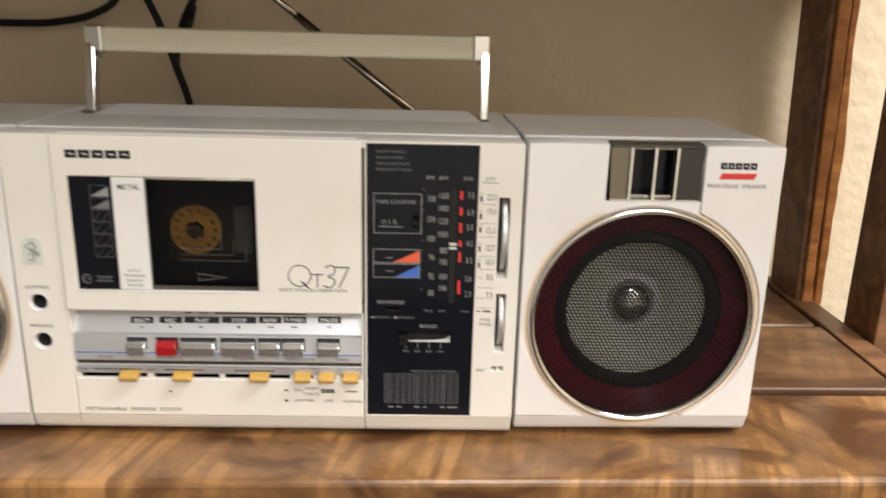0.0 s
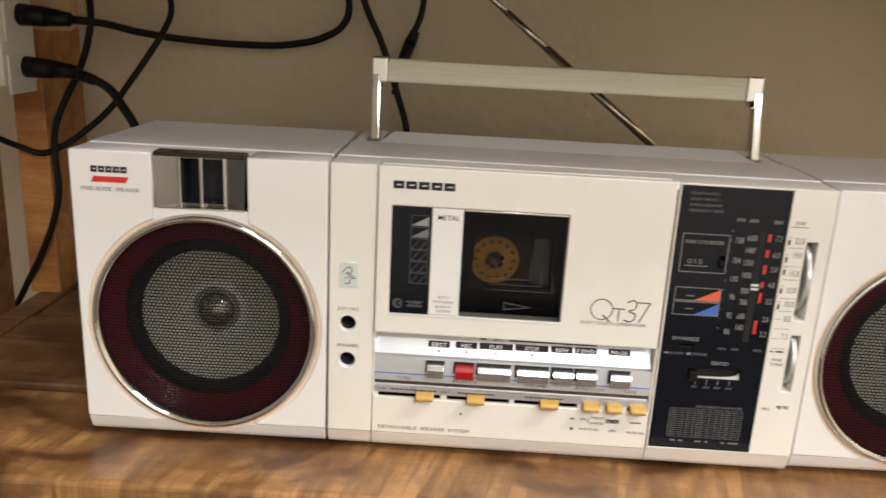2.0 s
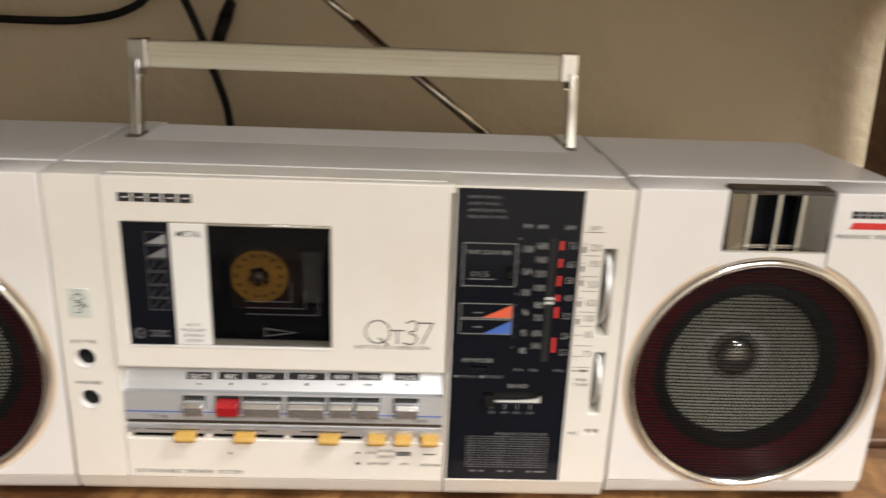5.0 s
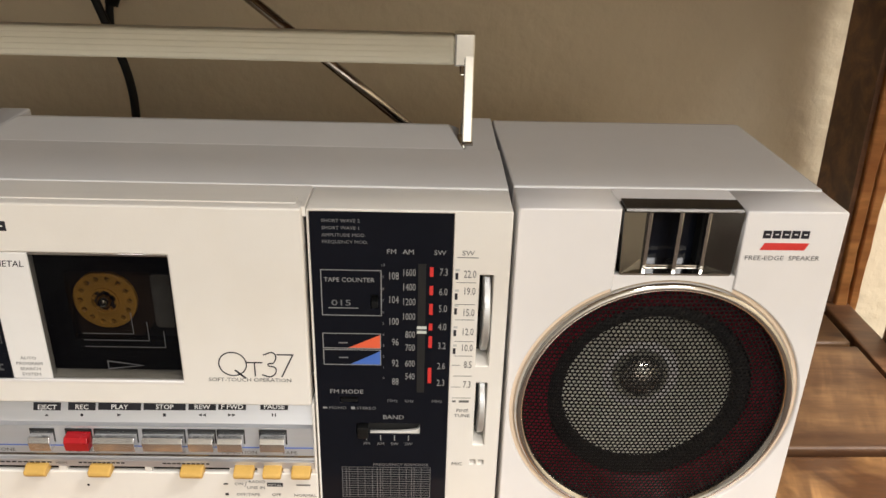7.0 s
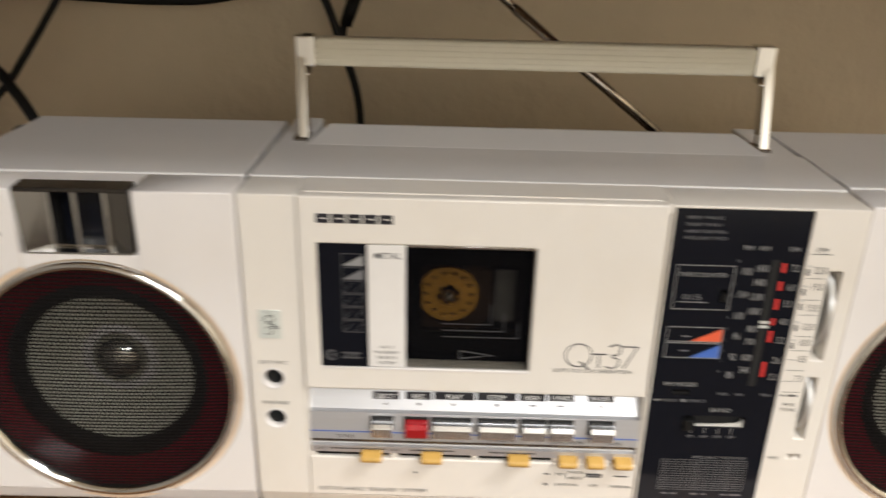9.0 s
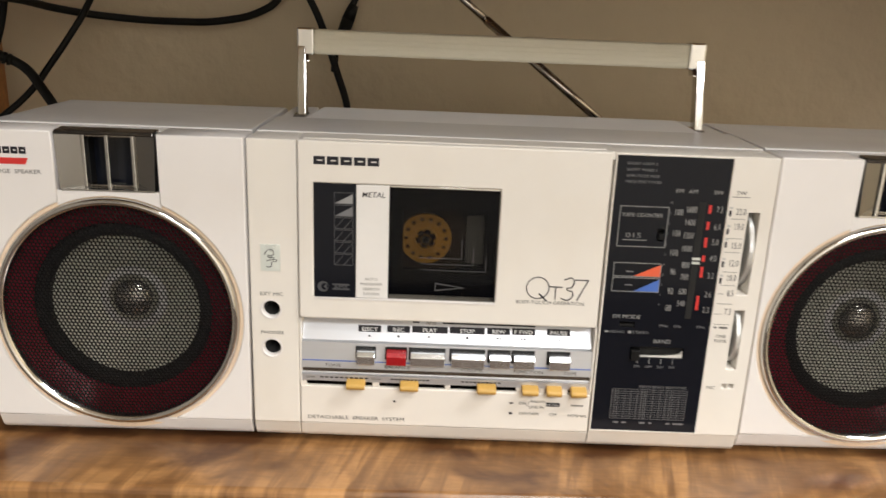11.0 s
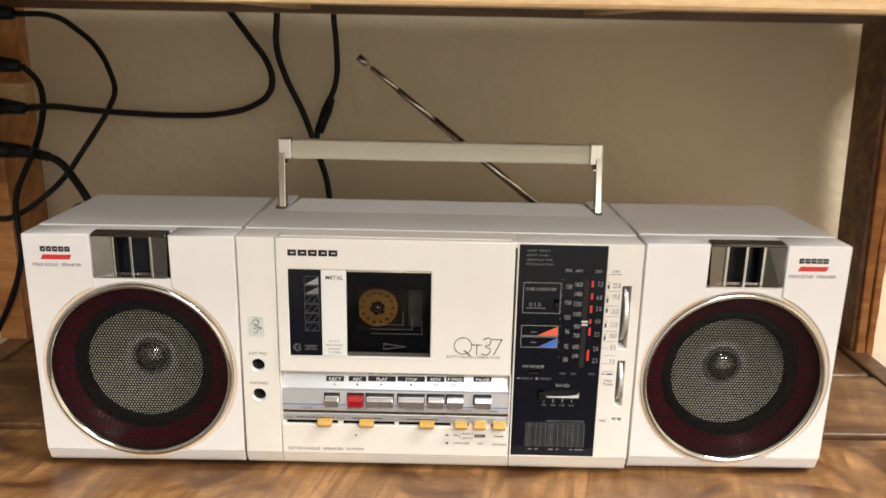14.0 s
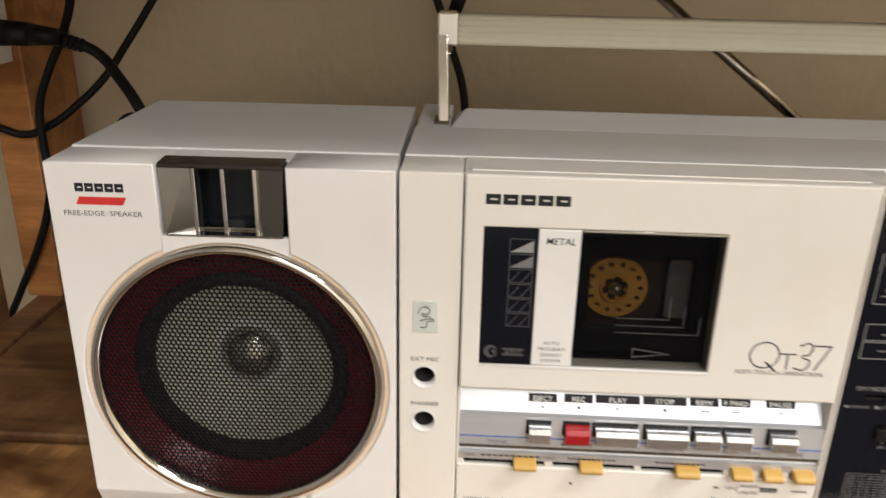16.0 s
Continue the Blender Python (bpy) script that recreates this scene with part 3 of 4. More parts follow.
plate("window_divider", [rect(-66.6, -52.2, 71.2, 123.2, 0.3)], -1.25, 4, DIVIDER, door, 0.35, "glossy white strip between the windows")
left_pane = plate("window", [rect(-85.2, -66.8, 71, 123.4)], -1.15, 1.2, GLOSS_BLACK, door, 0.0, "gloss black window with printed level symbols")
for k in range(6):
    z1 = 119.5 - k * 5.6
    plate("level_symbol", frame_lines(-76.2, -67.8, z1 - 5.2, z1, 0.25), -1.26, 0.06, FAINT_INK, left_pane)
    if k < 2:
        plate("level_symbol", [[(-75.8, z1 - 4.9), (-68.1, z1 - 4.9), (-68.1, z1 - 0.6)]], -1.30, 0.06, DIAL_INK if k == 0 else DIM_INK, left_pane)
    else:
        plate("level_symbol", [[(-75.8, z1 - 4.9), (-75.4, z1 - 4.9), (-72.2, z1 - 0.9), (-72.2, z1 - 0.6)], [(-72, z1 - 4.9), (-71.6, z1 - 4.9), (-68.3, z1 - 0.9), (-68.3, z1 - 0.6)]], -1.30, 0.06, FAINT_INK, left_pane)
plate("round_symbol", [circle(-81.2, 76, 2.5, 24), circle(-80.4, 76, 1.6, 20)], -1.26, 0.06, FAINT_INK, left_pane)
plate("round_symbol", [[(-81, 76), (-79.4, 77.4), (-79.4, 74.6)]], -1.26, 0.06, FAINT_INK, left_pane)
marks("print_bar", [(-77, -69.4, 74.6, 75.3), (-77, -69.4, 76.8, 77.5)], FAINT_INK, left_pane, -1.26)
writing("lettering", "APSS", -73.2, 75.1, 1.8, FAINT_INK, left_pane, -1.32, "CENTER", 1.2, 0.05)
pane = plate("window", [rect(-52, -3.8, 71, 123.4)], -1.0, 1.0, SMOKE, door, 0.0, "smoked clear cassette window")
pane.visible_shadow = False
for k, (x1, z0) in enumerate(((-19.5, 91), (-14.2, 88.2), (-8.6, 85.4))):
    marks("guide_line", [(-38, x1, z0, z0 + 0.25), (x1 - 0.25, x1, z0, z0 + 9 - k)], FAINT_INK, pane, -1.1)
plate("arrow_mark", [[(-31, 75.6), (-31, 79.6), (-17.4, 77.6)], [(-30.6, 76.2), (-30.6, 79), (-19.6, 77.6)]], -1.1, 0.06, FAINT_INK, pane)
plate("model_badge", [circle(15.2, 79.2, 5.3, 40), circle(15.2, 79.2, 4.85, 40)], -1.75, 0.12, INK, door, 0, "thin black emblem")
plate("model_badge", [[(15.6, 76.4), (16.2, 76.7), (19.9, 73.2), (19.3, 72.8)]], -1.75, 0.12, INK, door)
plate("model_badge", [[(20.4, 79.7), (23.0, 79.7), (23.0, 73.9), (23.5, 73.9), (23.5, 79.7), (26.2, 79.7), (26.2, 80.2), (20.4, 80.2)]], -1.75, 0.12, INK, door)
tube("model_badge", [(26.8, -1.72, 83.4), (30.6, -1.72, 84.2), (30.4, -1.72, 80), (28.2, -1.72, 79.2), (31, -1.72, 77.6), (29.4, -1.72, 74), (25.8, -1.72, 74.6)], 0.24, INK, door)
plate("model_badge", [[(31.6, 83.8), (38, 83.8), (33.4, 73.8), (32.8, 73.8), (37.2, 83.3), (31.6, 83.3)]], -1.75, 0.12, INK, door)
writing("lettering", "SOFT-TOUCH OPERATION", 5.7, 71.5, 1.7, GREY_INK, door, -1.72, wide=1.10)
writing("lettering", "METAL", -64.2, 117.8, 2.5, INK, door, -1.33, wide=0.98, bold=0.014, slant=0.16)
for k, text in enumerate(("AUTO", "PROGRAM", "SEARCH", "SYSTEM")):
    writing("lettering", text, -59.6, 79.6 - k * 2.35, 1.35, GREY_INK, door, -1.33, "CENTER", 1.12)


def brand_mark(x, z, w, h, parent, front, ink):
    """The maker's mark as five plain slit blocks."""
    u = w / 5
    for k in range(5):
        block_line = [(x + k * u, z), (x + (k + 0.86) * u, z), (x + (k + 0.86) * u, z + h), (x + k * u, z + h)]
        slit = rect(x + (k + 0.28) * u, x + (k + 0.66) * u, z + h * 0.42, z + h * 0.58)
        plate("brand_block", [block_line, slit], front, 0.06, ink, parent)


brand_mark(-85, 131.6, 29, 3.6, door, -1.75, INK)

# cassette inside
cassette = thing("cassette_tape", "dark audio cassette with amber hub loaded behind the window", "cassette")
plate("shell", [rect(-51, -4, 72, 122), rect(-46.4, -8, 82, 111, 1)], 9.5, 3.5, BLACK, cassette, 0.2)
part("tape_pack", lathe([(0, 18.9), (20, 18.9), (20, 19.3)], -36.0, 94.9, 48), TAPE, cassette)
teeth = []
for k in range(6):
    a = k * math.pi / 3 + 0.3
    teeth.append(rect(-0.55, 0.55, 3.7, 5.2))
    teeth[-1] = [(-36.0 + u * math.cos(a) - v * math.sin(a), 94.9 + u * math.sin(a) + v * math.cos(a)) for u, v in teeth[-1]]
hub = plate("hub", [circle(-36.0, 94.9, 12, 48), circle(-36.0, 94.9, 5.3, 32)] + [circle(-36.0 + 9.3 * math.cos(k * math.pi / 7), 94.9 + 9.3 * math.sin(k * math.pi / 7), 1.0, 10) for k in range(14)], 16.6, 2.2, HUB, cassette, 0.2, "amber plastic hub with a ring of holes")
part("hub_collar", lathe([(5.5, 16.4), (5.5, 15.6), (4.8, 15.6), (4.8, 18)], -36.0, 94.9, 32), HUB, hub)
plate("hub_teeth", teeth, 16.4, 2.0, HUB, hub)
part("spindle", lathe([(0, 13.0), (1.5, 13.4), (2.5, 15), (2.6, 18.8)], -36.0, 94.9, 24), CHROME, boombox, "metal drive spindle", True)
plate("tape_window", [rect(-17.4, -9.2, 84, 107, 1.2)], 15.6, 0.8, SCUFF, cassette, 0.1, "pale scuffed strip inside")
part("deck_well", block(-90, 42, 19.4, 20.4, 62, 140), PIT, boombox)

# tuner panel
tuner_white = plate("tuner_front", [rect(44.8, 115.8, 7.5, 141.5, 0.8), rect(45.6, 95.6, 8.2, 140.4), rect(105.2, 110.2, 78.8, 117, 0.3), rect(105.8, 110.2, 42.0, 71.2, 0.3), rect(104.9, 107.2, 32.2, 34.5), rect(108.1, 110.4, 32.2, 34.5)], 0, 20.5, CREAM, boombox, 0.35, "white tuner front")
dial = plate("tuner_panel", [rect(45.7, 95.5, 8.3, 140.3), rect(60.2, 85, 46.2, 51.6, 0.3), rect(54.2, 61, 61, 63.8), rect(66.4, 69.2, 102.6, 108.2)], 0.25, 3, GLOSS_BLACK, boombox, 0.1, "gloss black tuner panel with printed scales")
part("panel_backing", block(45.8, 95.4, 4.5, 6, 9, 140), PIT, boombox)
for x0, x1, z0, z1 in ((105, 110.8, 79, 117.4), (105, 110.8, 41.5, 71.6), (104.4, 111, 31.6, 35)):
    part("slot_back", block(x0, x1, 12, 13, z0, z1), PIT, boombox)
writing("lettering", "TAPE COUNTER", 49.9, 113.4, 1.8, DIAL_INK, dial, 0.1, wide=1.0)
plate("counter_frame", frame_lines(48.8, 70.4, 99.6, 118.2, 0.3), 0.1, 0.06, DIAL_INK, dial)
writing("lettering", "015", 52.2, 103.8, 2.4, DIM_INK, dial, 0.1, wide=1.5)
marks("counter_line", [(51.2, 62, 102.6, 102.9)], DIAL_INK, dial, 0.1)
part("reset_button", block(66.8, 69, -0.9, 3, 103.4, 106.2, 0.3), BLACK, dial)
plate("indicator_frame", frame_lines(48.6, 70, 85.6, 92.2, 0.3), 0.1, 0.06, DIAL_INK, dial)
plate("indicator_frame", frame_lines(48.6, 70, 78.4, 85.2, 0.3), 0.1, 0.06, DIAL_INK, dial)
plate("power_wedge", [[(58, 86), (69.7, 86), (69.7, 91.6)]], 0.05, 0.06, ORANGE_PRINT, dial, 0, "orange-red wedge")
plate("stereo_wedge", [[(58.6, 78.8), (69.7, 78.8), (69.7, 84.6)]], 0.05, 0.06, BLUE_PRINT, dial, 0, "blue wedge")
marks("indicator_lamp", [(54.4, 57.8, 87.8, 88.3), (54.4, 57.8, 81.4, 81.9)], DIM_INK, dial, 0.1)
for text, z in (("SHORT WAVE 2", 136.4), ("SHORT WAVE 1", 133.7), ("AMPLITUDE MOD.", 131.0), ("FREQUENCY MOD.", 128.4)):
    writing("lettering", text, 49.8, z, 1.25, DIM_INK, dial, 0.1, wide=1.1)
for text, x, z in (("FM", 72.2, 124.7), ("AM", 77.8, 124.7), ("SW", 88.8, 124.6)):
    writing("lettering", text, x, z, 1.9, DIAL_INK, dial, 0.1, wide=1.1)
for text, z in (("108", 116.2), ("104", 106.6), ("100", 97.6), ("96", 88.8), ("92", 79.6), ("88", 71.4)):
    writing("lettering", text, 76.6, z - 1.55, 3.1, DIAL_INK, dial, 0.1, "RIGHT", 0.62)
for text, z in (("1600", 117.6), ("1400", 111.8), ("1200", 105.8), ("1000", 99.7), ("800", 92.1), ("700", 86.5), ("600", 79.5), ("540", 73.8)):
    writing("lettering", text, 82.6, z - 1.5, 3.0, DIAL_INK, dial, 0.1, "RIGHT", 0.60)
for k in range(11):
    writing("lettering", str((10 - k) if k < 10 else 0), 70.9, 119.8 - k * 4.75, 1.1, DIM_INK, dial, 0.1, "CENTER")
for text, z in (("7.3", 118.0), ("6.0", 110.1), ("5.0", 103.2), ("4.0", 95.6), ("3.2", 87.5), ("2.6", 78.6), ("2.3", 71.1)):
    writing("lettering", text, 94.0, z - 1.5, 3.0, DIAL_INK, dial, 0.1, "RIGHT", 0.62)
for z0, z1 in ((116.0, 119.8), (108.6, 112.3), (100.5, 105.0), (93.9, 96.8), (86.4, 91.4), (70.8, 77.6)):
    marks("band_mark", [(87.5, 88.8, z0, z1)], RED_PRINT, dial, 0.1)
part("pointer_track", block(83.4, 86.2, 0.12, 0.22, 66.4, 121), PIT, dial)
marks("dial_pointer", [(83.2, 86.7, 94.4, 95.6), (83.2, 86.7, 92.5, 93.7)], LABEL, dial, 0.06)
for text, x in (("MHz", 74.2), ("kHz", 80.6), ("MHz", 91.2)):
    writing("lettering", text, x, 61.8, 1.4, DIM_INK, dial, 0.1, "CENTER", 1.1)
writing("lettering", "FM MODE", 50.4, 65.5, 1.9, DIAL_INK, dial, 0.1, wide=1.12)
part("mode_switch", block(54.4, 60.8, 0.6, 4, 61.2, 62.6, 0.2), BLACK, dial)
marks("switch_mark", [(47.6, 49.2, 58.4, 59.2), (58.4, 59.8, 58.2, 59.4)], DIAL_INK, dial, 0.1)
writing("lettering", "MONO", 49.8, 58.2, 1.3, DIM_INK, dial, 0.1, wide=1.2)
writing("lettering", "STEREO", 60.4, 58.2, 1.3, DIM_INK, dial, 0.1, wide=1.2)
writing("lettering", "BAND", 70.4, 53.8, 2.0, DIAL_INK, dial, 0.1, wide=1.1)
part("band_slot", block(59.8, 85.6, 3.4, 4.2, 45.8, 52), PIT, dial)
plate("band_wheel", [[(65.4, 46.25), (84.8, 46.25), (84.8, 49.6), (84.0, 48.2), (81.4, 47.4), (77, 46.95), (71, 46.75), (65.4, 46.8)]], 1.0, 1.5, SOCKET_WHITE, dial, 0.1, "pale edge of the band selector")
part("band_knob", block(60.6, 64.8, -1.2, 3, 45.0, 50.2, 0.5), BLACK, dial)
for k, text in enumerate(("FM", "AM", "SW", "SW")):
    marks("band_tick", [(64.1 + k * 5.45 - 0.15, 64.1 + k * 5.45 + 0.15, 43.4, 46)], DIAL_INK, dial, 0.1)
    writing("lettering", text, 64.1 + k * 5.45, 41.2, 1.4, DIM_INK, dial, 0.1, "CENTER", 1.1)
writing("lettering", "FREQUENCY RESPONSE", 66.4, 30.9, 1.3, DIM_INK, dial, 0.1, wide=1.17)
grid_bars = [(54, 89.4, 14.6 + k * 1.18, 14.6 + k * 1.18 + 0.16) for k in range(14)]
marks("response_graph", grid_bars, DIM_INK, dial, 0.12)
marks("response_graph", [(x, x + 0.18, 14.6, 30.1) for x in (54, 55.6, 56.8, 60.2, 63, 66, 68, 69.2, 70.2, 73.4, 76.8, 79.6, 81.8, 82.8, 85.6, 89.2)], DIM_INK, dial, 0.05)
marks("print_bar", [(56, 58.4, 12.2, 13), (60, 62.2, 12.2, 13), (68.4, 71, 12.2, 13), (73, 74.4, 12.2, 13), (81, 83, 12.2, 13), (84.4, 89.4, 12.2, 13)], DIM_INK, dial, 0.1)
# scale on the white strip
writing("lettering", "SW", 98.6, 124.8, 1.9, GREY_INK, tuner_white, wide=1.15)
marks("scale_rule", [(97, 104.6, 123.7, 124.0), (97, 104, 113.9, 114.1), (97, 104, 105.0, 105.2), (97, 104, 98.6, 98.8), (97, 104, 89.4, 89.6), (97, 104, 83.1, 83.3), (96.4, 99.4, 79.0, 79.2), (97, 104, 74.2, 74.4), (96.4, 100, 69.2, 69.4), (97, 104, 64.2, 64.4)], GREY_INK, tuner_white)
for text, z in (("22.0", 117.5), ("19.0", 110.7), ("15.0", 101.9), ("12.0", 93.8), ("10.0", 86.9), ("8.5", 79.6), ("7.3", 70.7)):
    writing("lettering", text, 104.0, z - 1.55, 3.1, GREY_INK, tuner_white, -0.15, "RIGHT", 0.62)
for z in (116.4, 108.2, 102.1, 93.0, 85.2):
    marks("band_mark", [(96.6, 97.6, z - 1.2, z + 1.4)], INK, tuner_white)
    marks("band_mark", [(96.6, 98.0, z + 2.1, z + 3.0)], PALE_INK, tuner_white)
marks("unit_print", [(97.0, 98.4, 62.3, 63.1), (99.6, 103.4, 62.2, 63.2)], GREY_INK, tuner_white)
writing("lettering", "FINE", 101, 57.8, 1.5, GREY_INK, tuner_white, -0.15, "CENTER", 1.15)
writing("lettering", "TUNE", 101, 55.4, 1.5, GREY_INK, tuner_white, -0.15, "CENTER", 1.15)
writing("lettering", "MIC", 97.6, 31.8, 1.6, GREY_INK, tuner_white, wide=1.15)


def thumbwheel(z, r, x0, x1, drop):
    """A knurled wheel standing in its slot."""
    bm = bmesh.new()
    n = 360
    rows = []
    for x, s in ((x0, 0.97), (x0 + 0.4, 1.0), (x1 - 0.4, 1.0), (x1, 0.97)):
        rows.append([bm.verts.new((x * MM, (drop + r * s * (1 + (0.002 if k % 2 else -0.002)) * math.cos(2 * math.pi * k / n)) * MM, (z + r * s * (1 + (0.002 if k % 2 else -0.002)) * math.sin(2 * math.pi * k / n)) * MM)) for k in range(n)])
    for a, b in zip(rows, rows[1:]):
        for k in range(n):
            bm.faces.new((a[k], a[(k + 1) % n], b[(k + 1) % n], b[k]))
    bm.faces.new(rows[0])
    bm.faces.new(rows[-1])
    bmesh.ops.recalc_face_normals(bm, faces=bm.faces)
    return part("thumbwheel", bm, WHEEL, boombox, "knurled silver tuning wheel")


thumbwheel(98.2, 20.5, 107.1, 109.8, 18.8)
thumbwheel(57.2, 15.5, 107.3, 109.8, 13.8)

# handle
handle = part("handle", block(-98.6, 96.8, 86.2, 94.6, 172, 184.6, 2.0, 3), IVORY, boombox, "ivory ribbed carrying handle")
for z in (174.2, 176.6, 179.0, 181.4):
    part("grip_rib", block(-98.4, 94.9, 85.95, 86.9, z - 0.85, z + 0.85, 0.25), IVORY, handle)
for side, xo in ((-1, -107), (1, 105)):
    xs = sorted((xo, xo - side * 8.6))
    part("end_cap", block(*xs, 85.8, 95.2, 171.6, 185.2, 0.9), CHROME, handle, "chrome end cap")
    a = sorted((xo, xo - side * 4.2))
    bm = prism([(88.2, 184), (94.6, 184), (82.6, 139), (74.6, 139)], *a, 0.5)
    for v in bm.verts:
        v.co.x -= side * max(0.176 - v.co.z, 0) * (0.05 if side < 0 else 0.01)
    part("handle_leg", bm, CHROME, handle, "flat chrome handle leg")
    bm = prism([(86.2, 172.6), (93.8, 172.6), (92, 168.4), (84.2, 168.4)], *sorted((xo - side * 3.8, xo - side * 6.2)), 0.6)
    part("leg_fillet", bm, CHROME, handle)
    part("leg_slot", block(a[0] - 1.0 - side * 1.0, a[1] + 1.0 - side * 1.0, 73, 86, 141.2, 142.25), DARK_CHROME, boombox)

# antenna
foot_at, tip_at = Vector((84, 146, 121)), Vector((-62, 157, 235))
way = (tip_at - foot_at)
antenna = part("antenna", rod(foot_at, foot_at + way * 0.62, 2.7, 2.7), STEEL, boombox, "telescopic steel antenna", True)
for a, b, r in ((0.62, 0.80, 2.2), (0.80, 0.935, 1.8), (0.935, 0.965, 1.0), (0.955, 1.0, 2.6)):
    part("antenna_section", rod(foot_at + way * a, foot_at + way * b, r, r), STEEL, antenna, "", True)
part("antenna_base", block(77, 92, 121, 151, 110, 127, 2), BLACK, boombox)

# ---- speakers ----
def grille_mesh():
    """A perforated sheet of hexagonal cells, bowed gently outwards."""
    pitch, hole, limit = 1.85, 0.77, 51.6
    verts, faces = [], []
    rows = int(limit / (pitch * 0.866)) + 1
    for j in range(-rows, rows + 1):
        for i in range(-31, 32):
            x, z = (i + 0.5 * (j % 2)) * pitch, j * pitch * 0.866
            if x * x + z * z > limit * limit:
                continue
            at = len(verts)
            for ring, size in ((0, pitch / math.sqrt(3)), (1, hole), (2, hole)):
                for k in range(6):
                    a = math.pi / 6 + k * math.pi / 3
                    u, v = x + size * math.cos(a), z + size * math.sin(a)
                    bow = 2.4 * (1 - (u * u + v * v) / (limit * limit))
                    verts.append((u * MM, (1.6 - bow + (0.5 if ring == 2 else 0)) * MM, v * MM))
            for k in range(6):
                m = (k + 1) % 6
                faces.append((at + k, at + m, at + 6 + m, at + 6 + k))
                faces.append((at + 6 + k, at + 6 + m, at + 12 + m, at + 12 + k))
    me = bpy.data.meshes.new("grille")
    me.from_pydata(verts, [], faces)
    me.materials.append(GRILLE)
    return me


GRILLE_MESH = grille_mesh()


def speaker(cx, inner, outer, logo_x, back):
    """A detachable speaker box with ringed woofer and a chrome tweeter horn let into its upper edge."""
    x0, x1 = sorted((inner, outer))
    box = thing("speaker", "white detachable speaker box with chrome-ringed woofer and tweeter horn", "speaker", "boombox speakers", (cx * MM, back * MM, 0))
    box.rotation_euler = (0, 0, radians(1.0))
    x0, x1 = x0 - cx, x1 - cx
    cz = 58.2
    notch = 21.6
    dish, neck = 56.7, 22.2
    start = math.acos(neck / dish)
    base = -math.asin((cz - 6.6) / dish)
    arc = [(dish * math.cos(start + (base - start) * k / 40), cz + dish * math.sin(start + (base - start) * k / 40)) for k in range(41)]
    right = [(x1 - 0.5, 6.6), (x1, 7.2), (x1, 140.9), (x1 - 0.7, 141.5), (neck, 141.5)] + arc
    left = [(x0 + 0.5, 6.6), (x0, 7.2), (x0, 140.9), (x0 + 0.7, 141.5), (-neck, 141.5)] + [(-u, v) for u, v in arc]
    plate("front_panel", [right], 0, 20.5, WHITE, box, 0.6)
    plate("front_panel", [left], 0, 20.5, WHITE, box, 0.6)
    inside = [(55.3 * math.cos(radians(65.9 + 48.2 * k / 16)), cz + 55.3 * math.sin(radians(65.5 + 49 * k / 16))) for k in range(17)]
    plate("neck", [[(-22.6, 115.6), (22.6, 115.6)] + inside], 0.9, 3, WHITE, box, 0.3, "recessed white neck under the horn")
    part("rear_shell", prism([(20.8, SHELF + 1), (20.8, 142), (108, 141.2), (115, 139.5), (118, 136), (118, SHELF + 1)], x0 + 0.2, x1 - 0.2, 0.9), TOP_WHITE, box)
    part("foot", prism([(0.5, 6.3), (21, 6.3), (21, SHELF + 1), (4.5, SHELF + 1), (2.8, 0)], x0 + 0.2, x1 - 0.2, 0.5), WHITE, box)
    # dished surround, chrome ring, grille and driver
    part("surround", lathe([(57.4, 1.5), (56.1, 1.5), (55.3, 1.2), (54.9, 1.8), (54.5, 3.5)], 0, cz, 96), YELLOWED, box, "cream yellowed rim", True)
    part("chrome_ring", lathe([(55.0, 2.6), (54.7, 0.0), (53.6, -1.2), (52.0, -1.0), (51.0, 0.8), (51.0, 4.0)], 0, cz, 96), CHROME, box, "polished chrome ring", True)
    ob = new("grille", GRILLE_MESH)
    ob.parent, ob.location = box, (0, 0, cz * MM)
    tagged(ob, "black perforated metal grille", kind="stuff")
    driver = part("driver", lathe([(52.5, 3), (52.5, 5.8), (41.0, 6.2), (40.8, 7.5)], 0, cz + 1, 72), WINE, box, "wine-red speaker gasket", True)
    part("roll_surround", lathe([(40.9, 7.6)] + [(37.6 + 3.2 * math.cos(radians(a)), 9.8 - 2.8 * math.sin(radians(a))) for a in range(0, 181, 20)] + [(34.4, 13)], 0, cz + 1, 72), RUBBER, driver, "black foam surround", True)
    part("cone", lathe([(35.0, 11.2), (34.2, 11.8), (24, 17.0), (12.2, 22.6), (12, 24)], 0, cz + 1, 72), CONE, driver, "grey speaker cone", True)
    part("dust_cap", lathe([(0, 13.6), (3.2, 13.9), (6.6, 15.0), (9.4, 16.8), (11.6, 19.4), (12.6, 22.4)], 0, cz + 1, 48), CAP, driver, "shiny grey dust cap", True)
    # tweeter horn
    horn = part("tweeter_horn", prism([(18.6, 115.8), (0.6, 115.7), (0.6, 116.4), (18.6, 117.4)], -notch + 1.6, notch - 1.6), CHROME, box, "chrome tweeter horn")
    for side in (-1, 1):
        bm = bmesh.new()
        low = [(side * 20.4, 0.4), (side * 11.4, 4.6), (side * 10.6, 4.6), (side * 10.6, 18), (side * 20.4, 18)]
        high = [(side * 21.4, 0.4), (side * 11.8, 4.6), (side * 11.0, 4.6), (side * 11.0, 18), (side * 21.4, 18)]
        a = [bm.verts.new((x * MM, y * MM, 116.2 * MM)) for x, y in low]
        b = [bm.verts.new((x * MM, y * MM, 141.2 * MM)) for x, y in high]
        bm.faces.new(a)
